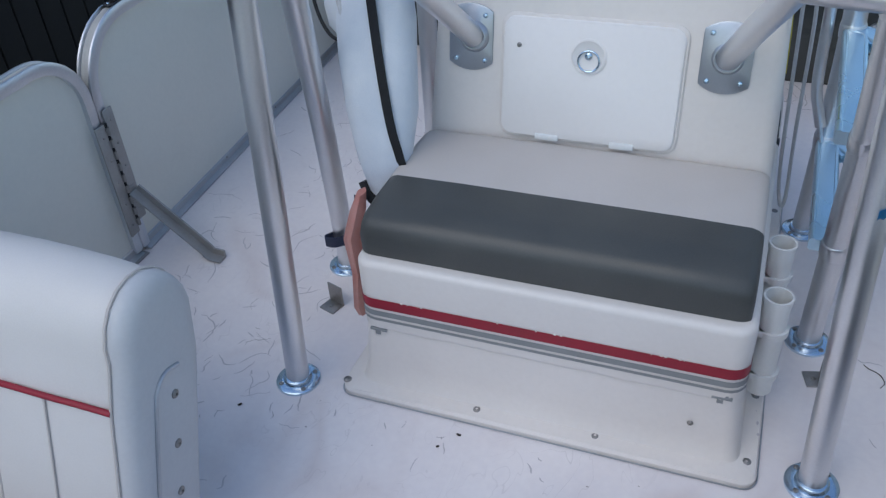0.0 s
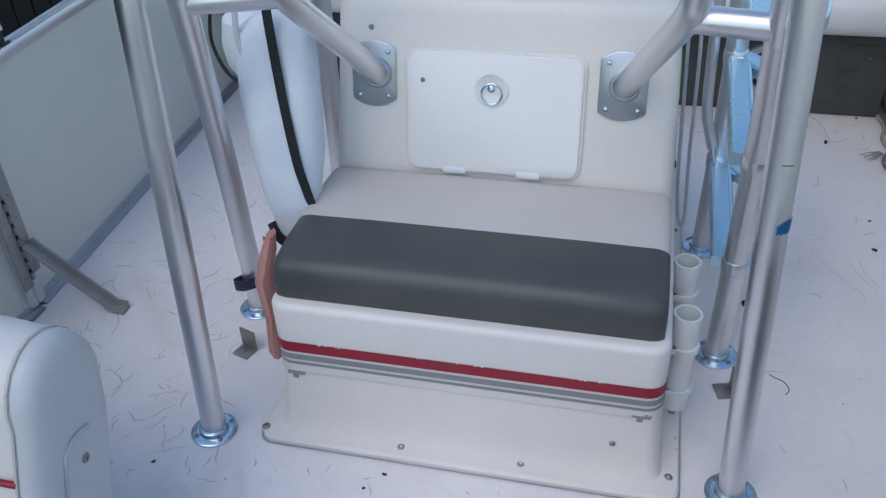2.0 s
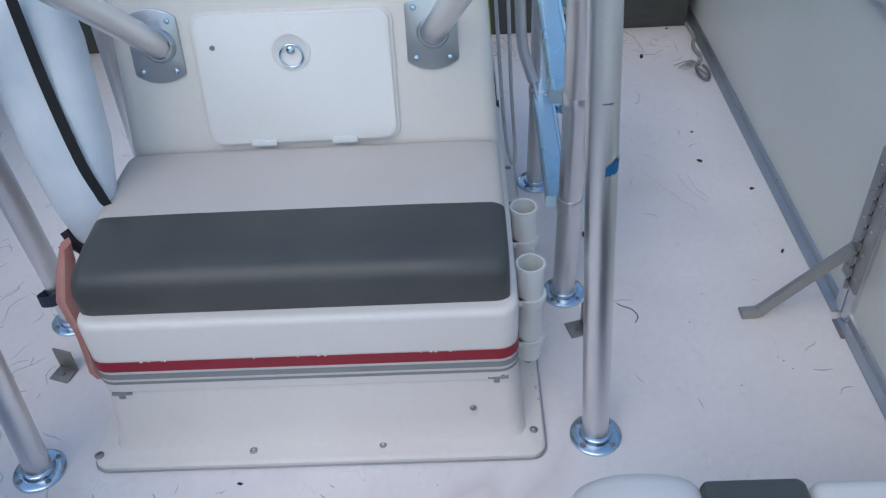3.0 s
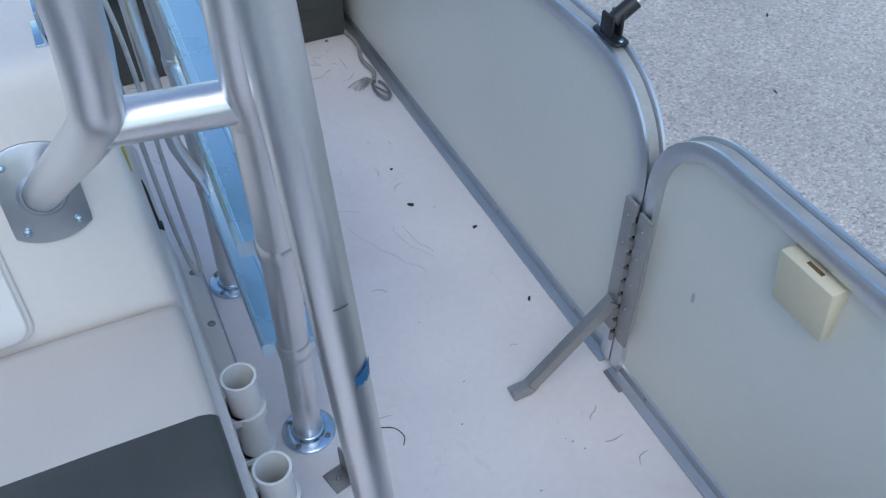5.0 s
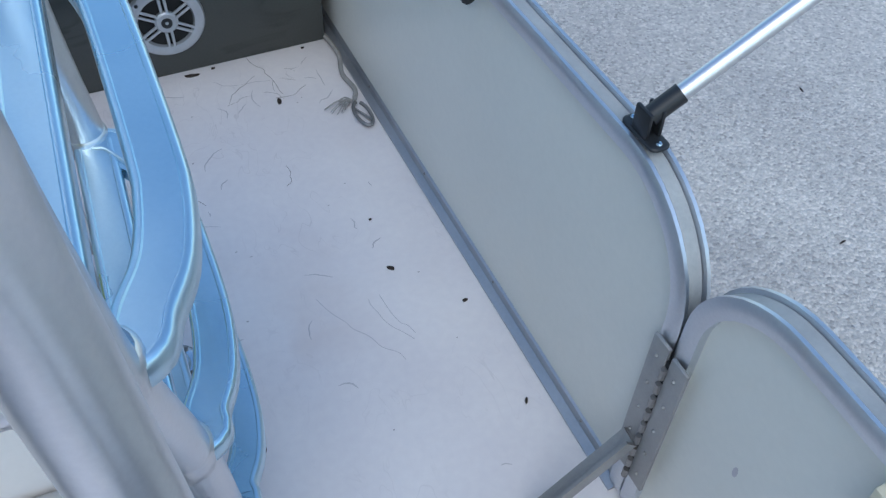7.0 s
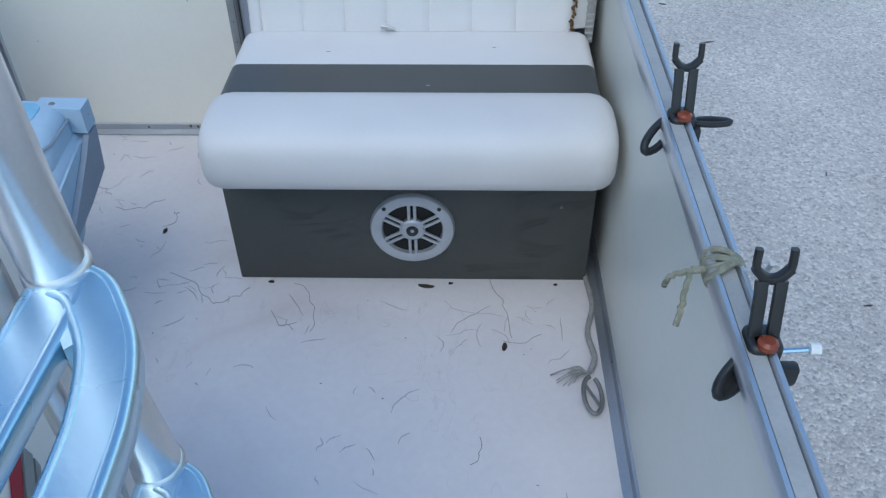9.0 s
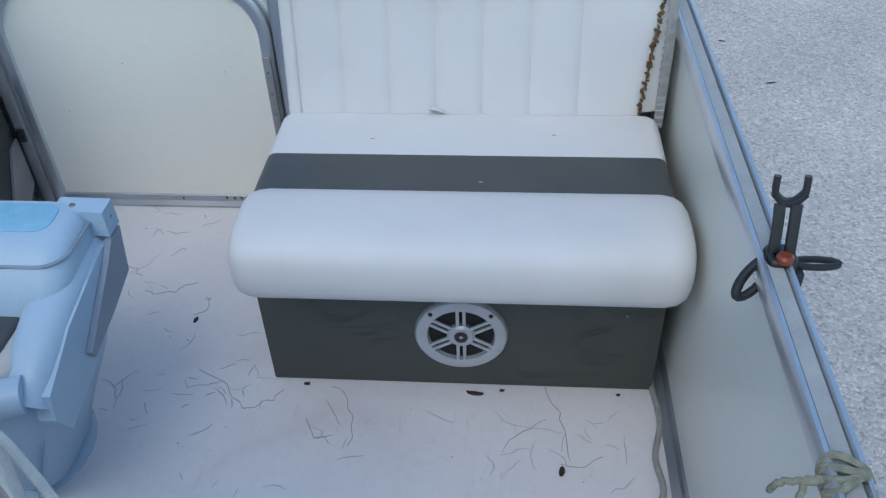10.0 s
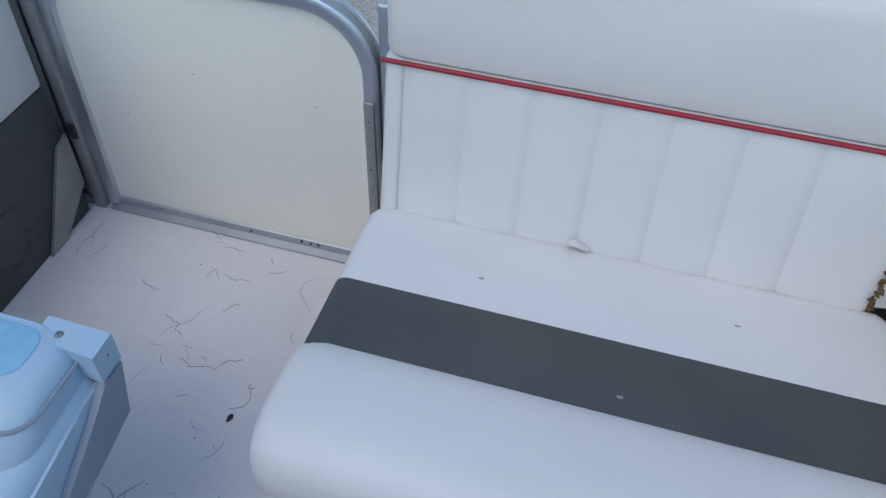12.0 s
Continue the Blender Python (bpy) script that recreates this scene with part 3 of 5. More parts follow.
def split_cushion(t, bm, names_mats, cut_ys):
    """Cuts a cushion at planes of constant y into panels of their own."""
    for y in cut_ys:
        bmesh.ops.bisect_plane(bm, geom=bm.verts[:] + bm.edges[:] + bm.faces[:], plane_co=(0, y, 0), plane_no=(0, 1, 0))
    limits = [-99] + list(cut_ys) + [99]
    for (name, m, label), a, b in zip(names_mats, limits, limits[1:]):
        piece = bm.copy()
        drop = [f for f in piece.faces if not (a <= f.calc_center_median().y <= b)]
        bmesh.ops.delete(piece, geom=drop, context="FACES")
        part(name, piece, m, t, label)
    bm.free()


def console_cushion():
    t = thing("seat_cushion", "charcoal and cream vinyl cushion on the console seat", "cushion", (0, 0, 0.332))
    rings = []
    for dx, d in ((0.0, 0.020), (0.003, 0.012), (0.010, 0.005), (0.022, 0.0)):
        rings.append((dx, d))
    prof = [(0.049, 0.001), (0.047, 0.040), (0.050, 0.058), (0.058, 0.072), (0.076, 0.081), (0.14, 0.086), (0.30, 0.085), (0.400, 0.079), (0.416, 0.075), (0.426, 0.066), (0.430, 0.052), (0.430, 0.001)]
    full = []
    for dx, d in rings:
        full.append([(0.046 + dx, y + (d * 0.6 if y < 0.1 else 0), z - (d * 0.8 if z > 0.045 else 0)) for y, z in prof])
    for x in (0.2, 0.41, 0.62):
        full.append([(x, y, z + 0.002 if z > 0.06 else z) for y, z in prof])
    for dx, d in rings[::-1]:
        full.append([(0.768 - dx, y + (d * 0.6 if y < 0.1 else 0), z - (d * 0.8 if z > 0.045 else 0)) for y, z in prof])
    split_cushion(t, loft(full), (("front_panel", M_DARK, "charcoal vinyl front panel"), ("top_panel", M_CREAM, "cream vinyl top panel")), (0.207,))
    return t


console_cushion()


def rod_holder(y, top):
    t = thing("rod_holder", "white plastic rod holder tube beside the console seat", "rod holder", (0.811, y, 0.0), group="rod holders")
    bm = bmesh.new()
    n = 20
    prof = [(0.020, 0.075), (0.0245, 0.075), (0.0245, top - 0.02), (0.0265, top - 0.01), (0.0265, top), (0.0225, top), (0.0205, top - 0.05), (0.0205, 0.08)]
    rings = [[(r * math.cos(2 * math.pi * i / n), r * math.sin(2 * math.pi * i / n), z) for i in range(n)] for r, z in prof]
    part("tube", loft(rings, close=True), M_PVC, t)
    part("base_cap", moved(lathe([(0.001, 0), (0.021, 0), (0.021, 0.004), (0.001, 0.004)], 16), Matrix.Translation((0, 0, 0.076))), M_IVORY, t)
    for z in (0.115, top - 0.085):
        part("clip", join(rbox(-0.030, 0.0, -0.026, 0.026, z, z + 0.014, 0.003), moved(lathe([(0.024, 0), (0.030, 0), (0.030, 0.014), (0.024, 0.014)], 18), Matrix.Translation((0, 0, z)))), M_PVC, t)
    return t


rod_holder(0.170, 0.307)
rod_holder(0.337, 0.305)

nav = thing("chart_plotter", "black electronics unit with two plugs on the console top", "electronics", (0.405, 0.585, 0.766))
part("case", pillow(-0.085, 0.085, -0.06, 0.06, 0, 0.075, 0.012, 0.012), M_BLACK, nav)
for x in (0.02, 0.033):
    part("plug", tube([(x, -0.06, 0.02), (x, -0.075, 0.018)], 0.0045, 8), M_STEEL, nav)
mic = thing("microphone_clip", "small black clip and lead on the console top", "clip", (0.60, 0.60, 0.768))
part("clip", moved(rbox(-0.006, 0.006, -0.02, 0.02, 0, 0.035, 0.003), Matrix.Rotation(radians(20), 4, "Y")), M_BLACK, mic)
part("lead", tube(bezier([(0.0, 0, 0.03), (0.02, 0.0, 0.032), (0.03, 0.0, 0.012), (0.015, 0.0, 0.002)]), 0.002, 6), M_BLACK, mic)


# ---- pipe frame of the top ----
def flange(parent, at):
    bm = lathe([(0.001, 0), (0.048, 0), (0.048, 0.005), (0.045, 0.007), (0.031, 0.008), (0.029, 0.016), (0.026, 0.018), (0.001, 0.018)], 28)
    f = part("base_flange", moved(bm, Matrix.Translation(at)), M_CHROME, parent)
    for i in range(4):
        a = math.pi / 4 + i * math.pi / 2
        screw_head(f, (at[0] + 0.038 * math.cos(a), at[1] + 0.038 * math.sin(a), 0.007), 0.0055)


def post(t, a, b, r=0.0245):
    part("post", tube([a, b], r, 20), M_TUBE, t)
    flange(t, (a[0], a[1], 0))


R1A, R1B = Vector((0.925, 0.023, 0)), Vector((0.850, 0.205, 2.0))
R2A, R2B = Vector((0.908, 0.412, 0)), Vector((0.896, 0.262, 2.0))
R3A, R3B = Vector((0.882, 0.832, 0)), Vector((0.845, 0.772, 2.0))
L1A, L1B = Vector((-0.114, -0.018, 0)), Vector((-0.085, 0.14, 2.0))
L2A, L2B = Vector((-0.183, 0.381, 0)), Vector((-0.055, 0.085, 2.0))
L3A, L3B = Vector((-0.105, 0.815, 0)), Vector((-0.08, 0.815, 2.0))


def at_z(a, b, z):
    return a.lerp(b, (z - a.z) / (b.z - a.z))


R3_BEND = [Vector(p) for p in ((0.882, 0.832, 0.0), (0.886, 0.818, 0.30), (0.885, 0.804, 0.55), (0.872, 0.790, 0.84), (0.845, 0.772, 2.0))]
R2_BEND = [Vector(p) for p in ((0.908, 0.412, 0.0), (0.908, 0.394, 0.22), (0.902, 0.338, 0.50), (0.886, 0.236, 0.78), (0.880, 0.200, 0.90), (0.874, 0.176, 1.15), (0.862, 0.165, 2.0))]
L2_BEND = [Vector(p) for p in ((-0.183, 0.381, 0.0), (-0.178, 0.372, 0.10), (-0.162, 0.340, 0.26), (-0.131, 0.276, 0.52), (-0.094, 0.186, 0.85), (-0.076, 0.140, 1.10), (-0.060, 0.090, 2.0))]


def bend_at(bend, z):
    for p, q in zip(bend, bend[1:]):
        if p.z <= z <= q.z:
            return p.lerp(q, (z - p.z) / (q.z - p.z))


def pipe_frame(name, posts, plate, joint_z, label):
    t = thing(name, label, "pipe frame", (0, 0, 0))
    for a, b in posts:
        bent = R2_BEND if a is R2A else R3_BEND if a is R3A else L2_BEND if a is L2A else None
        if bent:
            part("post", tube(bezier(bent, 6), 0.0245, 20), M_TUBE, t)
            flange(t, (a[0], a[1], 0))
        else:
            post(t, a, b)
    j = bend_at(R2_BEND if plate[0] > 0.4 else L2_BEND, joint_z)
    right_side = plate[0] > 0.4
    k = Vector((0.743 if right_side else 0.072, 0.232, joint_z + 0.004))
    part("cross_tube", tube([j, k], 0.0225, 18), M_TUBE, t)
    p = Vector(plate)
    s = 1 if right_side else -1
    bend = bezier([p, p.lerp(k, 0.45), k, k + Vector((s * 0.010, -0.028, 0.060)), k + Vector((s * 0.014, -0.042, 0.150)), k + Vector((s * 0.004, -0.048, 0.30)), k + Vector((s * -0.02, -0.05, 1.1))], 6)
    part("brace_pipe", tube(bend, 0.0235, 20), M_TUBE, t)
    c = lathe([(0.024, 0), (0.033, 0), (0.031, 0.004), (0.026, 0.008), (0.024, 0.008)], 20)
    part("weld_collar", moved(c, Matrix.Translation(p) @ Vector((0, -1, 0.19)).to_track_quat("Z", "Y").to_matrix().to_4x4()), M_PLATE, t)
    part("head_tube", tube([posts[0][1] + Vector((0, -0.05, 0)), posts[2][1] + Vector((0, 0.05, 0))], 0.0225, 16), M_TUBE, t)
    return t


right = pipe_frame("pipe_frame", ((R1A, R1B), (R2A, R2B), (R3A, R3B)), (0.653, 0.470, 0.61), 0.835, "brushed aluminium pipe frame with built-in steps")
left = pipe_frame("pipe_frame", ((L1A, L1B), (L2A, L2B), (L3A, L3B)), (0.150, 0.466, 0.61), 0.845, "brushed aluminium pipe frame bolted to the deck")


def patch(c, r, a0, a1, z0, z1, slant=0.0):
    """A thin scrap wrapped part way round a post."""
    bm = bmesh.new()
    rows = []
    for i in range(7):
        a = radians(a0 + (a1 - a0) * i / 6)
        rows.append([bm.verts.new((c.x + r * math.cos(a), c.y + r * math.sin(a), z + slant * i / 6)) for z in (z0, z1)])
    for p, q in zip(rows, rows[1:]):
        bm.faces.new((p[0], q[0], q[1], p[1]))
    bmesh.ops.solidify(bm, geom=bm.faces[:], thickness=0.0006)
    return bm


part("tape", patch(at_z(R1A, R1B, 0.58), 0.0252, -85, -20, 0.562, 0.588, 0.012), M_BLUE, right, "scrap of blue tape")
part("tape_mark", patch(at_z(R1A, R1B, 0.688), 0.0250, -100, -62, 0.6868, 0.6890), M_STEEL, right)

STEP_WIDE = [(-0.025, -0.012), (-0.022, -0.016), (0.022, -0.016), (0.025, -0.012), (0.025, 0.004), (0.0245, 0.0075), (0.0225, 0.0105), (0.0195, 0.0120), (0.0165, 0.0117), (0.0152, 0.0100), (-0.0152, 0.0100), (-0.0165, 0.0117), (-0.0195, 0.0120), (-0.0225, 0.0105), (-0.0245, 0.0075), (-0.025, 0.004)]
STEP_SLIM = [(u * 0.88, v + 0.0009) for u, v in STEP_WIDE]
for z, xo in ((0.823, 0.952), (0.547, 0.961), (0.272, 0.969)):
    a, b = bend_at(R2_BEND, z), bend_at(R3_BEND, z)
    part("step_bar", sweep([a + Vector((-0.022, 0.012, 0)), b + Vector((0.006, -0.015, 0))], STEP_WIDE), M_STEP, right)
    d = xo - b.x
    pts = [b + Vector((0.010, -0.010, 0)), b + Vector((0.028, -0.020, 0)), b + Vector((d * 0.55, -0.042, 0)), b + Vector((d * 0.80, -0.080, 0)), b + Vector((d * 0.95, -0.130, 0)), b + Vector((d, -0.190, 0)),
           Vector((xo, a.y + 0.190, z)), Vector((xo - 0.004, a.y + 0.130, z)), Vector((xo - d * 0.20, a.y + 0.075, z)), Vector((xo - d * 0.45, a.y + 0.036, z)), a + Vector((0.024, 0.014, 0)), a + Vector((0.008, 0.006, 0))]
    part("step_bow", sweep(bezier(pts, 4), STEP_SLIM), M_STEP, right)
    web = [(b.x + 0.005, b.y - 0.012), (b.x + 0.046, b.y - 0.030), (b.x + 0.052, b.y - 0.062), (b.x + 0.034, b.y - 0.082), (b.x + 0.020, b.y - 0.060)]
    part("weld_web", loft([[(x, y, z + h) for x, y in web] for h in (-0.010, 0.0085)]), M_STEP, right)
    for c in (a, b):
        part("weld", moved(lathe([(0.023, -0.017), (0.0262, -0.013), (0.0270, 0.006), (0.0272, 0.014), (0.0262, 0.019), (0.023, 0.022)], 18), Matrix.Translation(c)), M_TUBE, right)
tube_path = [(0.866, 0.786, 0.325), (0.852, 0.786, 0.37), (0.840, 0.786, 0.42), (0.834, 0.782, 0.54), (0.829, 0.776, 0.80), (0.815, 0.766, 1.96)]
part("side_tube", tube(bezier(tube_path, 6), 0.0125, 14), M_TUBE, right, "thin aluminium side tube")
part("tube_tab", moved(rbox(-0.004, 0.004, -0.012, 0.012, -0.03, 0.03, 0.003), Matrix.Translation((0.868, 0.788, 0.315)) @ Matrix.Rotation(radians(-14), 4, "Y")), M_TUBE, right)


# ---- stern bench with speaker ----
def bench(name, x0, x1, label, speaker):
    t = thing(name, label, "bench", (0, 0, 0))
    w = x1 - x0
    part("seat_base", rbox(x0 + 0.0, x1 - 0.005, 1.686, 2.245, 0.0, 0.302, 0.004), M_BOX, t)
    # front roll
    rings = []
    n = 28
    for dx, s in ((0, 0.68), (0.004, 0.82), (0.011, 0.91), (0.024, 0.97), (0.042, 1.0)):
        rings.append((x0 + dx, s))
    rings += [(x0 + w * k / 4, 1.0) for k in (1, 2, 3)]
    for dx, s in ((0.045, 1.0), (0.026, 0.96), (0.012, 0.87), (0.004, 0.74), (0, 0.55)):
        rings.append((x1 + 0.012 - dx, s))
    full = []
    for x, s in rings:
        ring = []
        for i in range(n):
            a = 2 * math.pi * i / n
            e = 0.72
            cy = math.copysign(abs(math.cos(a)) ** e, math.cos(a)) * 0.105
            cz = math.copysign(abs(math.sin(a)) ** e, math.sin(a)) * 0.074
            ring.append((x, 1.679 + cy * s, 0.369 + cz * s))
        full.append(ring)
    part("front_roll", loft(full), M_VINYL, t)
    bm = pillow(x0 + 0.006, x1 - 0.004, 1.71, 2.042, 0.302, 0.426, 0.03, 0.022, 0.006)
    split_cushion(t, bm, (("front_edge", M_VINYL, ""), ("dark_band", M_DARK, "charcoal vinyl band"), ("seat_panel", M_VINYL, "")), (1.738, 1.876))
    # backrest: channelled lower pad, piping, plain head pad
    lo, hi, zc = x0 + 0.018, x1 - 0.045, 0.656
    cuts = (0.0, 0.038, 0.168, 0.300, 0.431, 0.563, 0.697, 0.833, 1.0)
    for i in range(8):
        a, b = lo + (hi - lo) * cuts[i], lo + (hi - lo) * cuts[i + 1]
        b_top = b + (0.03 if i == 7 else 0)
        rows = []
        for u in range(13):
            f = u / 12
            bulge = 0.007 * math.sin(math.pi * f) ** 0.36
            xa, xb = a + (b - a) * f, a + (b_top - a) * f
            rows.append([(xa, 2.034 - bulge, 0.405), (xa * 0.5 + xb * 0.5, 2.060 - bulge, 0.53), (xb, 2.084 - bulge, zc), (xb, 2.17, zc), (xa, 2.16, 0.405)])
        part("channel", loft(rows), M_VINYL, t)
    part("piping", tube([(lo - 0.004, 2.0745, zc), (hi + 0.034, 2.0745, zc)], 0.0036, 10), M_RED, t, "red piping")
    part("head_pad", pillow(lo - 0.006, hi + 0.036, 2.082, 2.22, zc + 0.002, 0.86, 0.035, 0.05, 0.004), M_VINYL, t)
    part("back_board", rbox(lo, hi + 0.02, 2.17, 2.21, 0.31, 0.70, 0.004), M_BOX, t)
    if not speaker:
        part("side_pad", rbox(x1 - 0.03, x1 + 0.008, 1.90, 2.245, 0.330, 0.80, 0.012, 3), M_VINYL, t)
        part("side_board", rbox(x1 - 0.02, x1 + 0.004, 1.69, 2.245, 0.0, 0.330, 0.003), M_BOX, t)
    if speaker:
        part("side_flap", loft([[(hi + 0.004, 2.040, 0.425), (hi + 0.036, 2.046, 0.425), (hi + 0.036, 2.16, 0.425)], [(hi + 0.030, 2.086, 0.650), (hi + 0.044, 2.088, 0.650), (hi + 0.044, 2.16, 0.650)]]), M_VINYL, t)
        rt = random.Random(11)
        lumps = []
        for i in range(46):
            f = (i + rt.uniform(-0.4, 0.4)) / 45
            s = rt.uniform(0.0022, 0.0052)
            m = Matrix.Translation((hi + 0.002 + 0.030 * f + rt.uniform(-0.003, 0.003), 2.031 + 0.050 * f, 0.430 + 0.222 * f)) @ Euler((rt.uniform(0, 3), rt.uniform(0, 3), rt.uniform(0, 3))).to_matrix().to_4x4()
            b = bmesh.new()
            bmesh.ops.create_icosphere(b, subdivisions=1, radius=s)
            lumps.append(moved(b, m @ Matrix.Diagonal((1.0, 0.7, 1.7, 1))))
        part("torn_edge", join(*lumps), M_RUST, t, "torn brown foam edge")
        part("pull_tab", sweep(bezier([(1.008, 2.036, 0.430), (1.010, 2.024, 0.441), (1.020, 2.024, 0.438), (1.034, 2.030, 0.428)], 4), oval(0.012, 0.004, 0.001, 3)), M_VINYL, t)
        sp = part("speaker_ring", moved(lathe([(0.061, 0.0), (0.0895, 0.0), (0.0895, 0.006), (0.086, 0.011), (0.074, 0.014), (0.065, 0.011), (0.063, 0.004)], 36), Matrix.Translation((1.081, 1.686, 0.149)) @ Matrix.Rotation(radians(90), 4, "X")), M_SPK, t, "silver speaker ring")
        S = Matrix.Translation((1.081, 1.686, 0.149)) @ Matrix.Rotation(radians(90), 4, "X")
        part("speaker_cone", moved(lathe([(0.001, 0.001), (0.062, 0.001), (0.062, 0.0035), (0.03, 0.002), (0.001, 0.002)], 30), S), M_VOID, sp)
        part("speaker_hub", moved(lathe([(0.001, 0.0), (0.027, 0.0), (0.027, 0.010), (0.022, 0.014), (0.008, 0.013), (0.001, 0.015)], 20), S), M_SPK, sp)
        part("hub_ring", moved(lathe([(0.004, 0.0145), (0.0065, 0.0165), (0.0120, 0.0165), (0.013, 0.0135)], 18), S), M_BLACK, sp)
        for i in range(6):
            for d in (-0.0062, 0.0062):
                part("spoke", moved(rbox(0.014, 0.066, d - 0.0034, d + 0.0034, 0.006, 0.011, 0.0015), S @ Matrix.Rotation(math.pi / 3 * i + math.pi / 6, 4, "Z")), M_SPK, sp)
        for a in (45, 135):
            screw_head(sp, S @ Vector((0.08 * math.cos(radians(a)), 0.08 * math.sin(radians(a)), 0.012)), 0.0045, (0, -1, 0), M_BLACK)
        screw_head(t, (1.388, 1.685, 0.205), 0.003, (0, -1, 0), M_STEEL)
        rs = random.Random(3)
        for x, w0, z in ((0.86, 0.075, 0.285), (0.80, 0.03, 0.288), (0.95, 0.04, 0.290), (1.26, 0.035, 0.288), (0.725, 0.014, 0.27), (1.34, 0.02, 0.288)):
            ring = []
            for q in range(14):
                an = 2 * math.pi * q / 14
                f = rs.uniform(0.7, 1.1)
                ring.append((x + w0 * f * math.cos(an), z + (0.010 if w0 > 0.03 else 0.013) * f * math.sin(an)))
            part("grime_stain", loft([[(u, 1.6855, v) for u, v in ring], [(u, 1.6845, v) for u, v in ring]]), M_GRIME, t, "dark grime smear")
    return t


bench("stern_bench", 0.695, 1.462, "white vinyl stern bench on a charcoal box with speaker", True)
bench("stern_bench", -0.780, -0.062, "white vinyl bench on a charcoal box beside the gate", False)


def bow_lounge_left():
    t = thing("bow_lounge", "white vinyl lounge backrest with red piping and end cover", "lounge seat", (0, 0.006, 0))
    part("seat_base", rbox(-0.69, -0.075, -1.7, -0.66, 0.0, 0.15, 0.004), M_BOX, t)
    part("seat_pad", pillow(-0.69, -0.065, -1.72, -0.65, 0.15, 0.26, 0.03, 0.025), M_VINYL, t)

    def slab(x0, x1, d, top=0.572):
        prof = []
        for i in range(11):
            a = math.pi * i / 10
            prof.append((-0.388 + (0.080 - d) * math.cos(a), top - 0.092 + (0.092 - d) * math.sin(a)))
        prof += [(-0.500 + d, 0.40), (-0.615 + d, 0.03), (-0.462 - d, 0.03), (-0.322 - d, 0.40)]
        return x0, x1, prof
    rings = []
    for x, d in ((-0.70, -0.014), (-0.30, -0.014), (-0.22, -0.012), (-0.16, -0.009), (-0.12, -0.005), (-0.095, 0.0)):
        rings.append([(x, y, z) for y, z in slab(0, 0, d)[2]])
    part("back_pad", loft(rings), M_VINYL, t)
    rings = []
    for x, d in ((-0.093, -0.003), (-0.085, -0.005), (-0.070, 0.0), (-0.061, 0.012), (-0.058, 0.03)):
        rings.append([(x, y, z) for y, z in slab(0, 0, d)[2]])
    cover = part("end_cover", loft(rings), M_COVER, t, "grey plastic end cover, darkened in colour for its shaded side")
    part("cover_seam", sweep([(-0.094, y * 1.0, z) for y, z in slab(0, 0, -0.006)[2]], circle(0.0024, 6), (1, 0, 0), close=True), M_CREAM, cover)
    path = [(-0.057, -0.585, 0.03), (-0.057, -0.505, 0.25), (-0.057, -0.455, 0.380), (-0.057, -0.440, 0.408), (-0.057, -0.416, 0.420), (-0.057, -0.385, 0.412)]
    part("cover_groove", tube(bezier(path, 5), 0.004, 8), M_TRIM, cover)
    for y, z in ((-0.410, 0.370), (-0.438, 0.285), (-0.466, 0.20)):
        screw_head(cover, (-0.058, y, z), 0.008, (1, 0, 0))
    part("piping", tube(bezier([(-0.70, -0.510, 0.424), (-0.30, -0.510, 0.423), (-0.20, -0.509, 0.420), (-0.14, -0.506, 0.416), (-0.094, -0.502, 0.409)], 5), 0.005, 10), M_RED, t, "red piping")
    for i in range(5):
        x = -0.67 + i * 0.115
        part("seam", tube([(x, -0.629, 0.03), (x, -0.514, 0.40), (x, -0.509, 0.418)], 0.002, 6), M_CREAM, t)
    return t


bow_lounge_left()


def bow_lounge_right():
    t = thing("bow_lounge", "white and charcoal vinyl lounge along the front fence", "lounge seat", (0, 0, 0))
    part("seat_base", rbox(0.90, 1.43, -1.7, -0.42, 0.0, 0.30, 0.004), M_BOX, t)
    rings = []
    n = 24
    for y, s in ((-1.72, 0.8), (-1.70, 1), (-0.40, 1.0), (-0.375, 0.97), (-0.36, 0.88), (-0.352, 0.74), (-0.348, 0.55)):
        ring = []
        for i in range(n):
            a = 2 * math.pi * i / n
            ring.append((0.895 + 0.09 * s * math.copysign(abs(math.cos(a)) ** 0.75, math.cos(a)), y, 0.365 + 0.075 * s * math.copysign(abs(math.sin(a)) ** 0.75, math.sin(a))))
        rings.append(ring)
    part("front_roll", loft(rings), M_VINYL, t)
    part("dark_band", pillow(0.965, 1.090, -1.70, -0.366, 0.302, 0.432, 0.012, 0.014), M_DARK, t, "charcoal vinyl band")
    part("seat_panel", pillow(1.091, 1.43, -1.70, -0.366, 0.302, 0.428, 0.02, 0.02), M_VINYL, t)
    return t


bow_lounge_right()


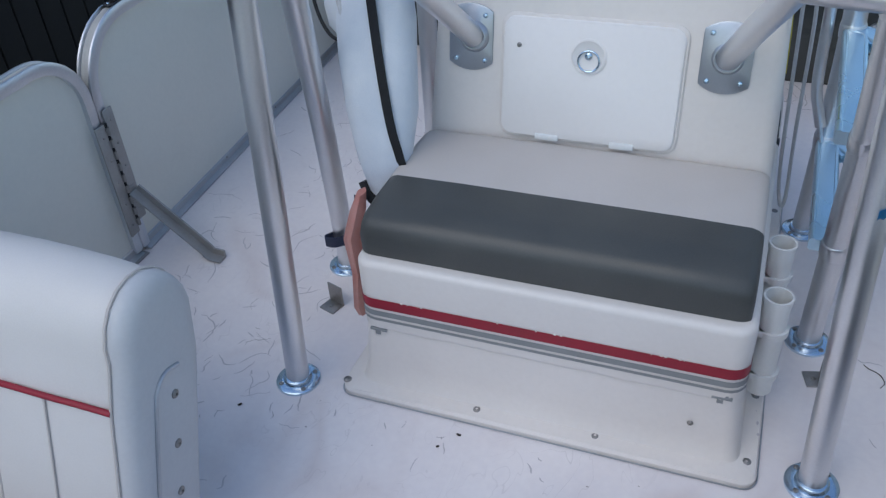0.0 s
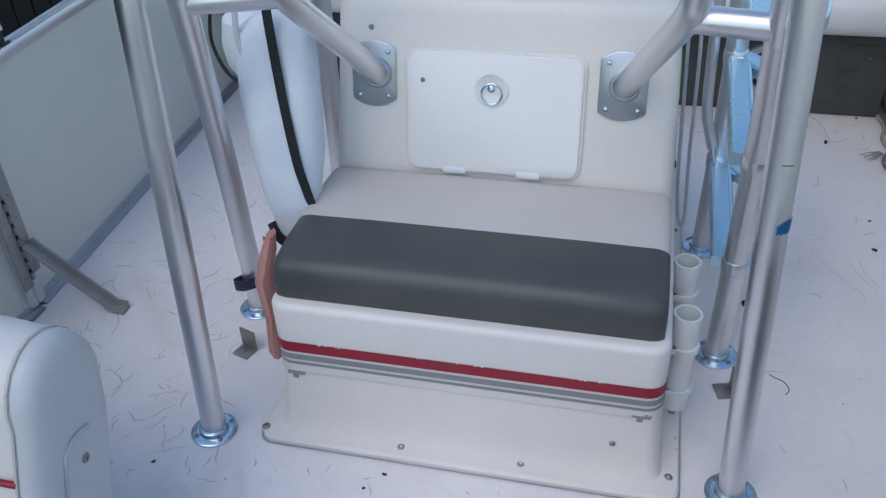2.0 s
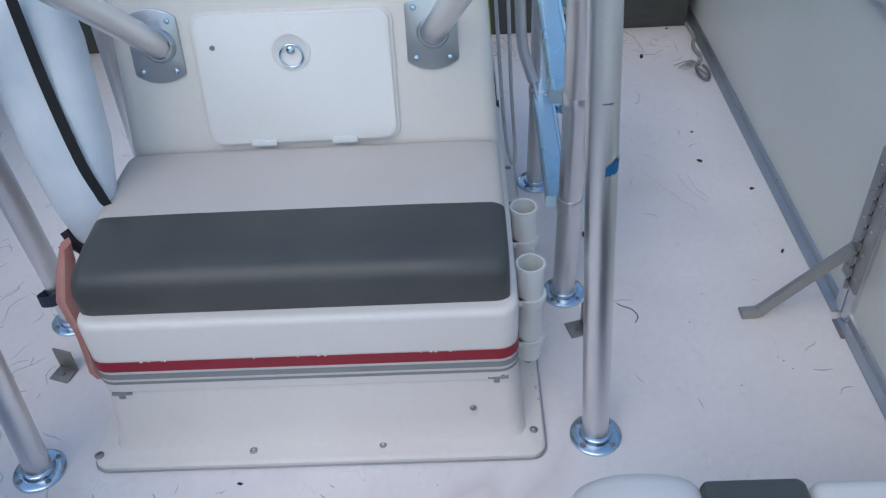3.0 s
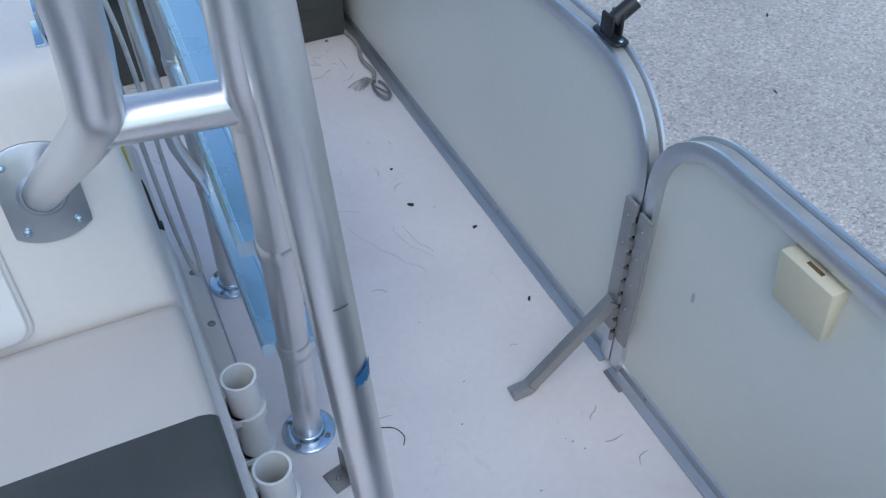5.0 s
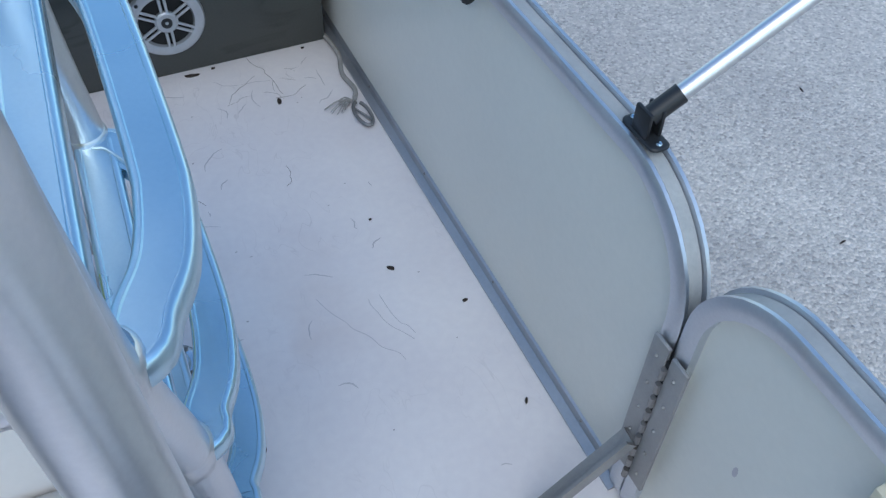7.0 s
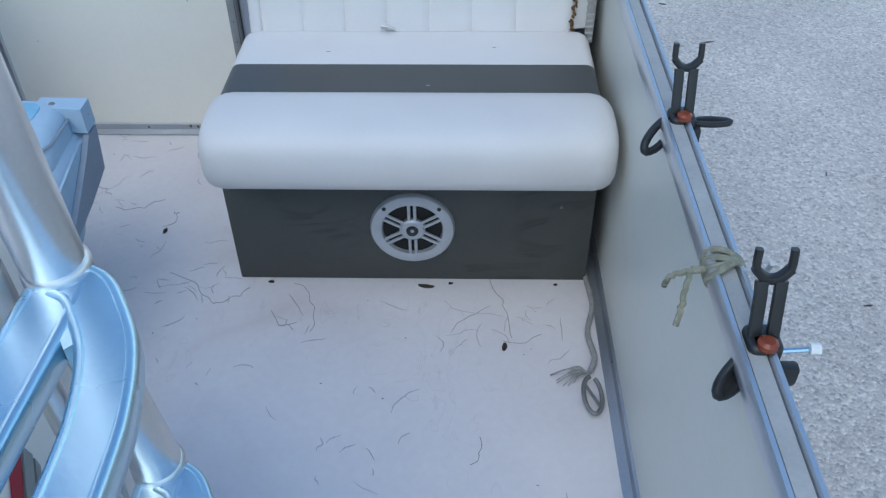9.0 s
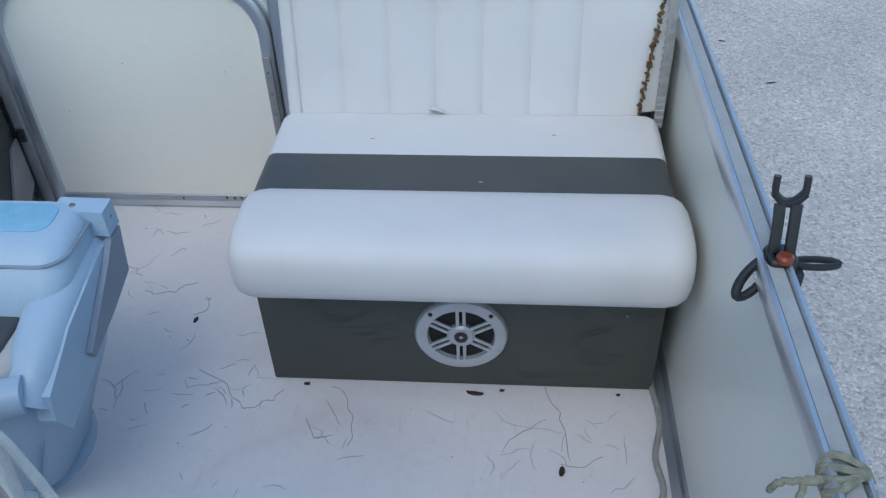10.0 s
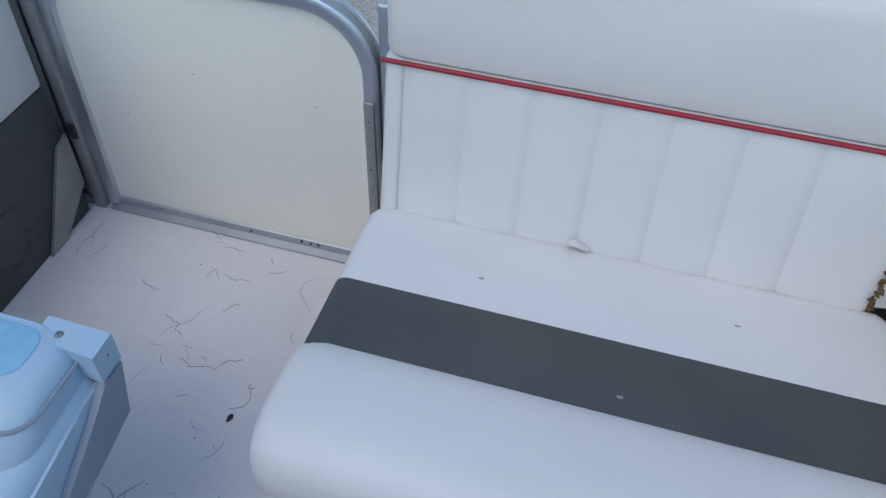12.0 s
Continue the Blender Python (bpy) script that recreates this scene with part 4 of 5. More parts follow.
def helm_seat():
    t = thing("helm_chair", "folded helm chair on a deck pedestal, skylight blue put into its colour", "boat chair", (0.24, 1.5, 0))
    T = Matrix.Translation((-0.24, -1.5, 0))

    def add(name, bm, m, label="", parent=None):
        return part(name, moved(bm, T), m, parent or t, label)
    add("pedestal_flange", moved(lathe([(0.001, 0), (0.145, 0), (0.145, 0.006), (0.135, 0.012), (0.06, 0.02), (0.05, 0.05), (0.001, 0.05)], 28), Matrix.Translation((0.24, 1.49, 0))), M_HELM)
    add("pedestal", moved(lathe([(0.001, 0.02), (0.045, 0.02), (0.042, 0.25), (0.001, 0.25)], 20), Matrix.Translation((0.24, 1.49, 0))), M_TUBE)
    for a in (-20, 40, 100, 160, 220, 280):
        screw_head(t, (0.12 * math.cos(radians(a)), -0.01 + 0.12 * math.sin(radians(a)), 0.012), 0.010)
    rings = []
    for z, d, y0 in ((0.22, 0.12, 1.40), (0.235, 0.08, 1.38), (0.27, 0.04, 1.35), (0.31, 0.016, 1.33), (0.335, 0.010, 1.325)):
        rings.append(rr(-0.005 + d, 0.478 - d, y0, 1.645 - d * 0.3, z, 0.06))
    add("seat_shell", loft(rings), M_HELM)
    rings = []
    for z, x1, y0, y1 in ((0.02, 0.372, 1.385, 1.575), (0.06, 0.382, 1.375, 1.58), (0.14, 0.415, 1.355, 1.59), (0.22, 0.448, 1.345, 1.61), (0.30, 0.468, 1.335, 1.63), (0.335, 0.470, 1.332, 1.635)):
        rings.append(rr(0.48 - x1, x1, y0, y1, z, 0.05))
    add("pod", loft(rings), M_HELM)
    add("seat_pad", pillow(0.06, 0.42, 1.345, 1.62, 0.325, 0.372, 0.04, 0.02), M_CREAM, "cream vinyl seat pad")
    add("dark_insert", pillow(0.085, 0.392, 1.37, 1.492, 0.366, 0.378, 0.03, 0.006), M_DARK, "charcoal vinyl insert")
    for x in (0.030, 0.432):
        pts = bezier([(x - 0.004 * (1 if x > 0.2 else -1), 1.345, 0.300), (x, 1.42, 0.345), (x, 1.52, 0.374), (x, 1.63, 0.385)], 6)
        add("side_bolster", sweep(pts, oval(0.085, 0.075, 0.032, 5)), M_HELM)
    pts = bezier([(0.02, 1.345, 0.335), (0.12, 1.322, 0.335), (0.24, 1.316, 0.335), (0.36, 1.322, 0.335), (0.44, 1.345, 0.335)], 5)
    add("front_bolster", sweep(pts, oval(0.060, 0.056, 0.025, 5)), M_HELM)
    for x0, x1 in ((-0.020, -0.010), (0.478, 0.490)):
        bm = loft([[(x, y, z) for y, z in ((1.664, 0.412), (1.645, 0.326), (1.56, 0.305), (1.466, 0.290), (1.46, 0.305), (1.59, 0.385), (1.625, 0.412))] for x in (x0, x1)])
        cheek = loft([[(x, y, z) for y, z in ((1.655, 0.405), (1.638, 0.340), (1.58, 0.312), (1.50, 0.262), (1.36, 0.235), (1.335, 0.285), (1.345, 0.330), (1.45, 0.375), (1.60, 0.405))] for x in ((0.012, -0.009) if x0 < 0 else (0.448, 0.4775))])
        add("side_cheek", cheek, M_HELM)
        top_x, low_x, mid_x = (0.4475, 0.335, 0.395) if x0 > 0 else (0.0125, 0.145, 0.075)
        skirt = [[(top_x, y, z) for y, z in ((1.36, 0.285), (1.50, 0.335), (1.60, 0.385), (1.63, 0.36), (1.58, 0.31))],
                 [(mid_x, y, z) for y, z in ((1.35, 0.13), (1.42, 0.15), (1.50, 0.17), (1.58, 0.16), (1.56, 0.12))],
                 [(low_x, y, z) for y, z in ((1.37, 0.012), (1.42, 0.014), (1.50, 0.016), (1.56, 0.014), (1.55, 0.008))]]
        add("side_skirt", loft(skirt), M_HELM)
        add("side_plate", bm, M_HELMT, "blue-grey side plate")
    rings = []
    for z, d, y0 in ((0.352, 0.030, 1.470), (0.360, 0.012, 1.462), (0.385, 0.002, 1.468), (0.420, 0.0, 1.490), (0.448, 0.004, 1.512), (0.463, 0.012, 1.530), (0.470, 0.025, 1.548)):
        rings.append(rr(0.0 + d, 0.462 - d, y0, 1.662 - d * 0.4, z, 0.045))
    back = add("folded_back", loft(rings), M_HELM)
    add("mesh_panel", loft([rr(0.030 + d, 0.420 - d, 1.565 + d, 1.646 - d, z, 0.025) for z, d in ((0.458, 0.0), (0.4715, 0.003), (0.4735, 0.008))]), M_MESH, "blue woven mesh panel", back)
    add("back_seam", sweep([(p[0], p[1], 0.446) for p in rr(0.001, 0.461, 1.509, 1.663, 0, 0.043)], circle(0.003, 6), close=True), M_HELMT, "", back)
    add("hinge_bracket", loft([[(x, y, z) for x, y in ((0.400, 1.632), (0.490, 1.624), (0.490, 1.666), (0.400, 1.668))] for z in (0.418, 0.468)]), M_HELM, "hinge bracket with skylight blue put into its colour")
    add("hinge_bracket", loft([[(x, y, z) for x, y in ((-0.020, 1.624), (0.070, 1.632), (0.070, 1.668), (-0.020, 1.666))] for z in (0.418, 0.468)]), M_HELM)
    screw_head(t, (0.246, 0.145, 0.445), 0.007, (1, -0.3, 0), M_CHROME)
    screw_head(t, (0.19, 0.145, 0.467), 0.006, (0, 0, 1), M_STEEL)
    return t


helm_seat()


# ---- loose things ----
def throw_bag():
    t = thing("throw_bag", "white cloth bag with black strap hung beside the console", "bag", (0, 0, 0.33))
    rings = []
    c = [((0.018, 0.255, -0.015), 0.008, 0.01), ((0.016, 0.262, 0.010), 0.028, 0.026), ((0.016, 0.280, 0.08), 0.052, 0.044), ((0.010, 0.305, 0.18), 0.066, 0.055), ((0.0, 0.335, 0.28), 0.073, 0.058),
         ((-0.008, 0.360, 0.345), 0.076, 0.052), ((-0.012, 0.376, 0.400), 0.070, 0.042), ((-0.006, 0.392, 0.425), 0.046, 0.026), ((0.0, 0.400, 0.434), 0.015, 0.008)]
    n = 28
    for (x, y, z), rx, ry in c:
        ring = []
        for i in range(n):
            a = 2 * math.pi * i / n
            wob = 1.08 + 0.018 * math.sin(3 * a + z * 12) + 0.022 * math.sin(7 * a - z * 33) + 0.016 * math.sin(13 * a + z * 61)
            ring.append((x - 0.008 + rx * wob * math.copysign(abs(math.cos(a)) ** 0.8, math.cos(a)), y + ry * wob * math.copysign(abs(math.sin(a)) ** 0.8, math.sin(a)), z))
        rings.append(ring)
    part("bag_body", loft(rings), M_BAG, t)
    part("strap", sweep(bezier([(-0.020, 0.350, 0.47), (-0.006, 0.322, 0.41), (0.020, 0.276, 0.30), (0.042, 0.249, 0.18), (0.056, 0.246, 0.11), (0.060, 0.252, 0.07)]), oval(0.020, 0.003, 0.001, 3), (0, -1, 0)), M_STRAP, t, "black webbing strap")
    part("drawcord", tube(bezier([(-0.09, 0.36, 0.45), (-0.085, 0.34, 0.40), (-0.075, 0.33, 0.36)]), 0.006, 8), M_ROPEW, t)
    part("cuff", tube(bezier([(-0.035, 0.250, 0.03), (-0.015, 0.238, 0.0), (0.008, 0.236, -0.012)]), 0.012, 8), M_STRAP, t)
    return t


throw_bag()
fender = thing("boat_fender", "white round fender with black cord behind the bag", "fender", (-0.13, 0.52, 0.55))
part("body", moved(lathe([(0.001, 0), (0.05, 0.01), (0.075, 0.05), (0.08, 0.10), (0.07, 0.15), (0.03, 0.18), (0.001, 0.185)], 20), Matrix.Translation((0, 0, 0))), M_BAG, fender)
part("cord", tube(bezier([(-0.08, -0.03, 0.20), (-0.085, -0.05, 0.10), (-0.02, -0.09, 0.04), (0.06, -0.07, 0.08)]), 0.004, 8), M_STRAP, fender)

vest = thing("life_vest", "faded orange life vest hung on the console side", "life vest", (-0.036, 0.0, 0.0))
rings = []
for z, y, w, d in ((0.075, 0.150, 0.018, 0.012), (0.10, 0.150, 0.024, 0.016), (0.20, 0.155, 0.030, 0.022), (0.28, 0.17, 0.036, 0.028), (0.33, 0.19, 0.034, 0.026), (0.36, 0.21, 0.02, 0.016)):
    rings.append([(0.008 + w * 0.45 * math.cos(a) + 0.006 * math.sin(z * 40), y + d * math.sin(a) * (1 + 0.2 * math.sin(5 * a)), z) for a in [2 * math.pi * i / 18 for i in range(18)]])
part("panel", loft(rings), M_PINK, vest)
part("back_panel", pillow(-0.075, -0.03, 0.36, 0.43, 0.40, 0.53, 0.02, 0.02), M_BAG, vest)
part("strap", sweep(bezier([(-0.03, 0.26, 0.30), (-0.060, 0.300, 0.17), (-0.104, 0.336, 0.125), (-0.149, 0.334, 0.105), (-0.184, 0.354, 0.090), (-0.180, 0.400, 0.075)]), oval(0.003, 0.028, 0.001, 3)), M_NAVY, vest, "dark blue webbing strap")


def deck_bracket(x, y, rot, label):
    t = thing("deck_bracket", label, "bracket", (x, y, 0))
    part("foot", rbox(-0.022, 0.022, -0.026, 0.014, 0.0, 0.004, 0.001), M_STEEL, t)
    part("upright", rbox(-0.022, 0.022, 0.010, 0.014, 0.002, 0.055, 0.001), M_STEEL, t)
    screw_head(t, (0, -0.008, 0.004), 0.005)
    t.rotation_euler = (0, 0, radians(rot))


deck_bracket(-0.150, 0.228, -18, "small steel angle bracket screwed to the deck")
deck_bracket(0.930, 0.300, -75, "small steel angle bracket behind the pipe post")

cup = thing("gate_latch_box", "ivory plastic box fixed to the fence panel", "plastic box", (XR, -0.014, 0.515))
shape = loft([[(x, y, z) for x, y in ((0.006, -0.045), (-w, -0.045), (-w, 0.045), (0.006, 0.045))] for z, w in ((-0.047, 0.012), (0.047, 0.028))])
bmesh.ops.bevel(shape, geom=shape.edges[:], offset=0.004, segments=2, profile=0.5, affect="EDGES")
part("body", shape, M_IVORY, cup)
part("slot", rbox(-0.016, -0.010, -0.014, 0.012, 0.0465, 0.0480, 0.0007), M_RUST, cup)

cord = thing("hanging_cord", "grey-white cord hung in a long loop beside the console", "cord", (0.80, 0.80, 0.02))
part("loop", tube(bezier([(-0.060, 0.13, 0.742), (-0.030, 0.12, 0.745), (-0.016, 0.09, 0.5), (0.0, 0.03, 0.18), (0.014, -0.012, 0.085), (0.026, 0.0, 0.095), (0.020, 0.06, 0.25), (0.010, 0.12, 0.55), (-0.030, 0.14, 0.745), (-0.060, 0.14, 0.742)]), 0.0045, 8), M_ROPEW, cord)
part("second_strand", tube(bezier([(-0.05, 0.16, 0.8), (-0.035, 0.10, 0.4), (-0.03, 0.08, 0.16)]), 0.004, 8), M_ROPEW, cord)
part("clip", rbox(-0.036, -0.024, 0.072, 0.088, 0.135, 0.165, 0.003), M_BLACK, cord)


def rod_rest(y, flip, label):
    t = thing("rod_rest", label, "rod rest", (XR + 0.020, y, H - 0.008), group="rod rests on the rail")
    t.scale = (0.78, 0.78, 0.78)
    part("clamp", pillow(-0.024, 0.024, -0.026, 0.026, -0.01, 0.030, 0.012, 0.008), M_BLACK, t)
    part("knob_cap", moved(lathe([(0.001, 0), (0.014, 0), (0.014, 0.008), (0.009, 0.012), (0.001, 0.012)], 16), Matrix.Translation((0.0, -0.018, 0.028))), M_AMBER, t, "amber plastic knob")
    for s in (-1, 1):
        part("arm", sweep([(s * 0.0125, 0.0, 0.02), (s * 0.0125, 0.02, 0.085), (s * 0.0130, 0.028, 0.105)], oval(0.017, 0.010, 0.002, 3), (0, 1, 0)), M_BLACK, t)
        part("fork_tine", sweep(bezier([(s * 0.004, 0.029, 0.104), (s * 0.016, 0.031, 0.112), (s * 0.023, 0.034, 0.125), (s * 0.023, 0.040, 0.150)], 4), oval(0.010, 0.012, 0.003, 3), (0, 1, 0)), M_BLACK, t)
    loop = []
    for i in range(20):
        a = 2 * math.pi * i / 20
        loop.append(((-0.040 if flip else -0.028) + 0.030 * math.cos(a), -0.020 + 0.010 * math.sin(a) + 0.020 * math.cos(a), (-0.006 if flip else -0.022) + 0.019 * math.sin(a) + 0.016 * math.cos(a)))
    part("lever", sweep(loop, oval(0.015, 0.013, 0.005, 3), (0, 1, 0.2), close=True), M_BLACK, t)
    part("yoke", sweep(bezier([(-0.0240, 0.034, 0.122), (-0.012, 0.031, 0.110), (0.0, 0.030, 0.106), (0.012, 0.031, 0.110), (0.0240, 0.034, 0.122)], 4), oval(0.012, 0.014, 0.003, 3), (0, 1, 0)), M_BLACK, t)
    part("saddle", rbox(-0.020, 0.020, -0.024, 0.004, 0.010, 0.030, 0.006), M_BLACK, t)
    if flip:
        loop = [(0.055 + 0.036 * math.cos(2 * math.pi * i / 20), -0.004 + 0.010 * math.sin(2 * math.pi * i / 20), 0.012) for i in range(20)]
        part("lever", sweep(loop, oval(0.010, 0.010, 0.003, 3), (0, 0, 1), close=True), M_BLACK, t)
        part("jaw", rbox(0.020, 0.034, -0.03, -0.006, -0.05, 0.01, 0.004), M_BLACK, t)
    else:
        part("jaw", rbox(-0.026, 0.046, -0.040, -0.020, -0.030, 0.006, 0.006), M_BLACK, t)
        part("lever_pad", loft([[(p[0], p[1] + h, p[2]) for p in loop] for h in (-0.003, 0.003)]), M_BLACK, t)
        part("bolt", tube([(0.03, 0.0, 0.0), (0.075, 0.004, 0.0)], 0.004, 8), M_CHROME, t)
        part("wing_nut", moved(lathe([(0.001, 0), (0.009, 0), (0.009, 0.014), (0.001, 0.014)], 8), Matrix.Translation((0.07, 0.004, 0)) @ Matrix.Rotation(radians(90), 4, "Y")), M_PVC, t)
    return t


rod_rest(1.379, True, "black plastic rod rest with spread levers on the rail")
rod_rest(0.934, False, "black plastic rod rest with a bolt on the rail")

rope = thing("rail_rope", "frayed tan and green rope tied round the rail", "rope", (XR + 0.01, 1.060, H))
rope.scale = (0.85, 0.8, 0.85)
rnd = random.Random(4)
for k in range(4):
    y = -0.020 + k * 0.010
    ring = [(0.025 * math.cos(a), y + 0.01 * math.sin(a * 2 + k), -0.006 + 0.027 * math.sin(a)) for a in [2 * math.pi * i / 20 for i in range(20)]]
    part("turn", sweep(ring, circle(0.0055, 7), (0, 1, 0), close=True), M_ROPEG, rope)
for e in ((-0.075, 0.01, -0.045), (-0.060, -0.045, -0.075)):
    pts = bezier([(-0.02, -0.005, 0.0), (-0.045, -0.005, -0.005), (e[0] * 0.9, e[1] * 0.6, e[2] * 0.5), e], 6)
    part("loose_end", sweep([p + Vector((rnd.uniform(-.002, .002), rnd.uniform(-.002, .002), 0)) for p in pts], circle(0.0045, 7)), M_ROPEG, rope)
part("loose_end", tube(bezier([(0.02, -0.02, 0.01), (0.03, -0.06, 0.04), (0.02, -0.10, 0.09)]), 0.004, 7), M_ROPEW, rope)

line = thing("dock_line_hook", "grey frayed line ending in a steel snap hook on the deck", "rope", (1.432, 1.40, 0.004))
part("line", tube(bezier([(0.025, 0.29, 0.004), (0.030, 0.20, 0.004), (0.012, 0.12, 0.004), (0.018, 0.05, 0.006), (0.004, 0.01, 0.008)]), 0.006, 8), M_ROPE, line)
hook = [(0.004 + 0.017 * math.cos(a) , -0.045 + 0.045 * math.sin(a), 0.006) for a in [math.pi / 2 + 2 * math.pi * i / 22 * 0.92 for i in range(23)]]
part("snap_hook", tube(hook, 0.0045, 8, (0, 0, 1)), M_STEEL, line, "dull steel snap hook")
part("gate", tube([(-0.008, -0.02, 0.006), (0.014, -0.07, 0.006)], 0.003, 8), M_STEEL, line)
for k in range(16):
    a = rnd.uniform(2.4, 3.9)
    r = rnd.uniform(0.03, 0.075)
    part("frayed_strand", tube(bezier([(0.0, 0.01, 0.006), (r * 0.5 * math.cos(a), 0.012 + r * 0.4 * math.sin(a), 0.010), (r * math.cos(a + 0.2), 0.012 + r * 0.6 * math.sin(a + 0.3), 0.003)], 3), 0.0011, 5), M_ROPE, line)

strap = thing("grey_strap", "grey ribbed webbing strap between backrest and fence", "strap", (1.458, 2.03, 0.40))
part("strap", sweep(bezier([(0.0, -0.005, 0.0), (0.004, 0.012, 0.10), (0.008, 0.035, 0.20), (0.006, 0.055, 0.27)]), oval(0.018, 0.004, 0.001, 3), (0, -1, 0)), M_ROPE, strap)
for k in range(20):
    f = k / 19
    part("rib", rbox(-0.009 + 0.006 * f, 0.009 + 0.006 * f, -0.010 + 0.060 * f, -0.006 + 0.060 * f, 0.006 + 0.255 * f, 0.011 + 0.255 * f, 0.001, 1), M_INSERT, strap)


# ---- litter on the deck ----
def litter(x, y, size, turn, z=0.0, where="on the deck"):
    bm = bmesh.new()
    r = random.Random(int(x * 1000 + y * 77))
    top, low = [], []
    for i in range(8):
        a = 2 * math.pi * i / 8
        rr0 = size * (0.55 + 0.45 * r.random())
        p = (rr0 * math.cos(a), (0.45 if size < 0.02 else 0.22) * rr0 * math.sin(a), 0.002 + 0.003 * r.random())
        top.append(p)
        low.append((p[0] * 0.9, p[1] * 0.9, 0.0))
    ob = part("dead_leaf", loft([low, top]), M_LEAF)
    ob.location, ob.rotation_euler = (x, y, z), (0, 0, radians(turn))
    tagged(ob, "small dark dried leaf scrap " + where, "leaf", "leaf scraps")


for x, y, s, a in ((1.321, 0.896, 0.012, -40), (1.420, 0.766, 0.008, 10), (1.423, 0.523, 0.008, 60), (1.273, 1.483, 0.013, 80), (1.331, 1.036, 0.005, 0), (0.480, 1.847, 0.012, 70),
                   (0.980, 0.612, 0.014, 70), (1.105, 1.662, 0.026, -6), (0.765, 1.672, 0.008, 5), (1.16, 1.672, 0.007, 5), (1.39, 1.670, 0.007, 0), (0.27, -0.06, 0.006, 0), (0.24, -0.10, 0.005, 30), (-0.2, -0.12, 0.006, 50)):
    litter(x, y, s, a)


def stroke(verts, faces, r, x, y, n, step, width):
    """One angular hair-thin flat stroke, added to a shared mesh."""
    p, d = Vector((x, y)), r.uniform(0, 6.28)
    base = len(verts)
    for i in range(n + 1):
        side = Vector((-math.sin(d), math.cos(d))) * width * (0.25 + 0.75 * math.sin(math.pi * (i + 0.3) / (n + 0.6)))
        for q, z in ((p + side, 0.0003), (p, 0.0008), (p - side, 0.0003)):
            verts.append((q.x, q.y, z))
        if i:
            b = base + 3 * i
            faces.append((b - 3, b - 2, b + 1, b))
            faces.append((b - 2, b - 1, b + 2, b + 1))
        d += r.gauss(0, 0.34)
        p = p + Vector((math.cos(d), math.sin(d))) * step * r.uniform(0.5, 1.5)


def scuffs(name, zones, seed, material, label, width):
    r = random.Random(seed)
    verts, faces = [], []
    for x0, x1, y0, y1, count, size in zones:
        for _ in range(count):
            stroke(verts, faces, r, r.uniform(x0, x1), r.uniform(y0, y1), r.randint(3, 8), size * r.uniform(0.5, 1.5), width * r.uniform(0.6, 1.5))
    me = bpy.data.meshes.new(name)
    me.from_pydata(verts, [], faces)
    me.materials.append(material)
    tagged(new(name, me), label, "scuffs", kind="stuff")


def tufts(name, spots, seed, material, label, width):
    """Strokes gathered round a few spots, each tuft thinning outwards."""
    r = random.Random(seed)
    verts, faces = [], []
    for x, y, spread, count, size in spots:
        for _ in range(count):
            stroke(verts, faces, r, x + r.gauss(0, spread), y + r.gauss(0, spread), r.randint(3, 7), size * r.uniform(0.4, 1.4), width * r.uniform(0.5, 1.3))
    me = bpy.data.meshes.new(name)
    me.from_pydata(verts, [], faces)
    me.materials.append(material)
    tagged(new(name, me), label, "scuffs", kind="stuff")


ZONES = ((-0.62, -0.12, -0.35, 0.30, 60, 0.008), (-0.70, -0.20, 0.30, 1.25, 60, 0.009), (-0.1, 0.8, -0.16, -0.04, 16, 0.005), (0.20, 0.68, 1.55, 2.22, 26, 0.009), (0.60, 1.40, 1.05, 1.64, 14, 0.008), (0.95, 1.42, 0.20, 1.05, 8, 0.006), (0.95, 1.45, -0.35, 0.25, 8, 0.006))
SPOTS = ((0.316, 1.966, 0.022, 3, 0.012), (0.50, 1.60, 0.07, 4, 0.009), (0.603, 1.661, 0.040, 2, 0.012), (0.269, 2.252, 0.012, 2, 0.008), (-0.02, 2.16, 0.02, 3, 0.010), (0.583, 1.687, 0.035, 3, 0.008),
         (1.268, 1.60, 0.025, 2, 0.014), (1.331, 1.565, 0.020, 3, 0.009), (1.224, 1.523, 0.020, 2, 0.010), (0.82, 1.56, 0.02, 2, 0.010), (1.03, 1.19, 0.015, 1, 0.014),
         (-0.30, -0.18, 0.07, 6, 0.006), (-0.42, 0.05, 0.08, 6, 0.006), (-0.30, 0.45, 0.07, 5, 0.006), (-0.45, 0.75, 0.05, 4, 0.007), (-0.25, 0.15, 0.06, 4, 0.006))
scuffs("faint_scuffs", ZONES, 8, M_SCUFF, "faint grey scuff strokes on the deck paint", 0.0013)
tufts("deck_scuffs", SPOTS, 5, M_THREAD, "thin brown scuffs and dried grass on the deck", 0.0008)
tufts("grey_scuffs", SPOTS + ((0.43, 1.80, 0.09, 6, 0.009), (0.708, 1.415, 0.03, 4, 0.006), (0.965, 1.231, 0.02, 3, 0.005), (1.0, 1.35, 0.05, 3, 0.006)), 31, M_SCUFF, "grey scuff marks gathered on the deck", 0.0014)
r = random.Random(9)
for _ in range(34):
    sp = part("speck", lathe([(0.0004, 0), (0.0030, 0.0002), (0.0004, 0.0008)], 7), M_SCUFF)
    sp.location = (r.uniform(0.800, 0.828), r.uniform(0.05, 0.95), 0.0185)
    sp.scale = (r.uniform(0.5, 1.5), r.uniform(0.6, 2.0), 1)
    tagged(sp, "small grey dirt spot on the console flange", "speck", "flange specks")
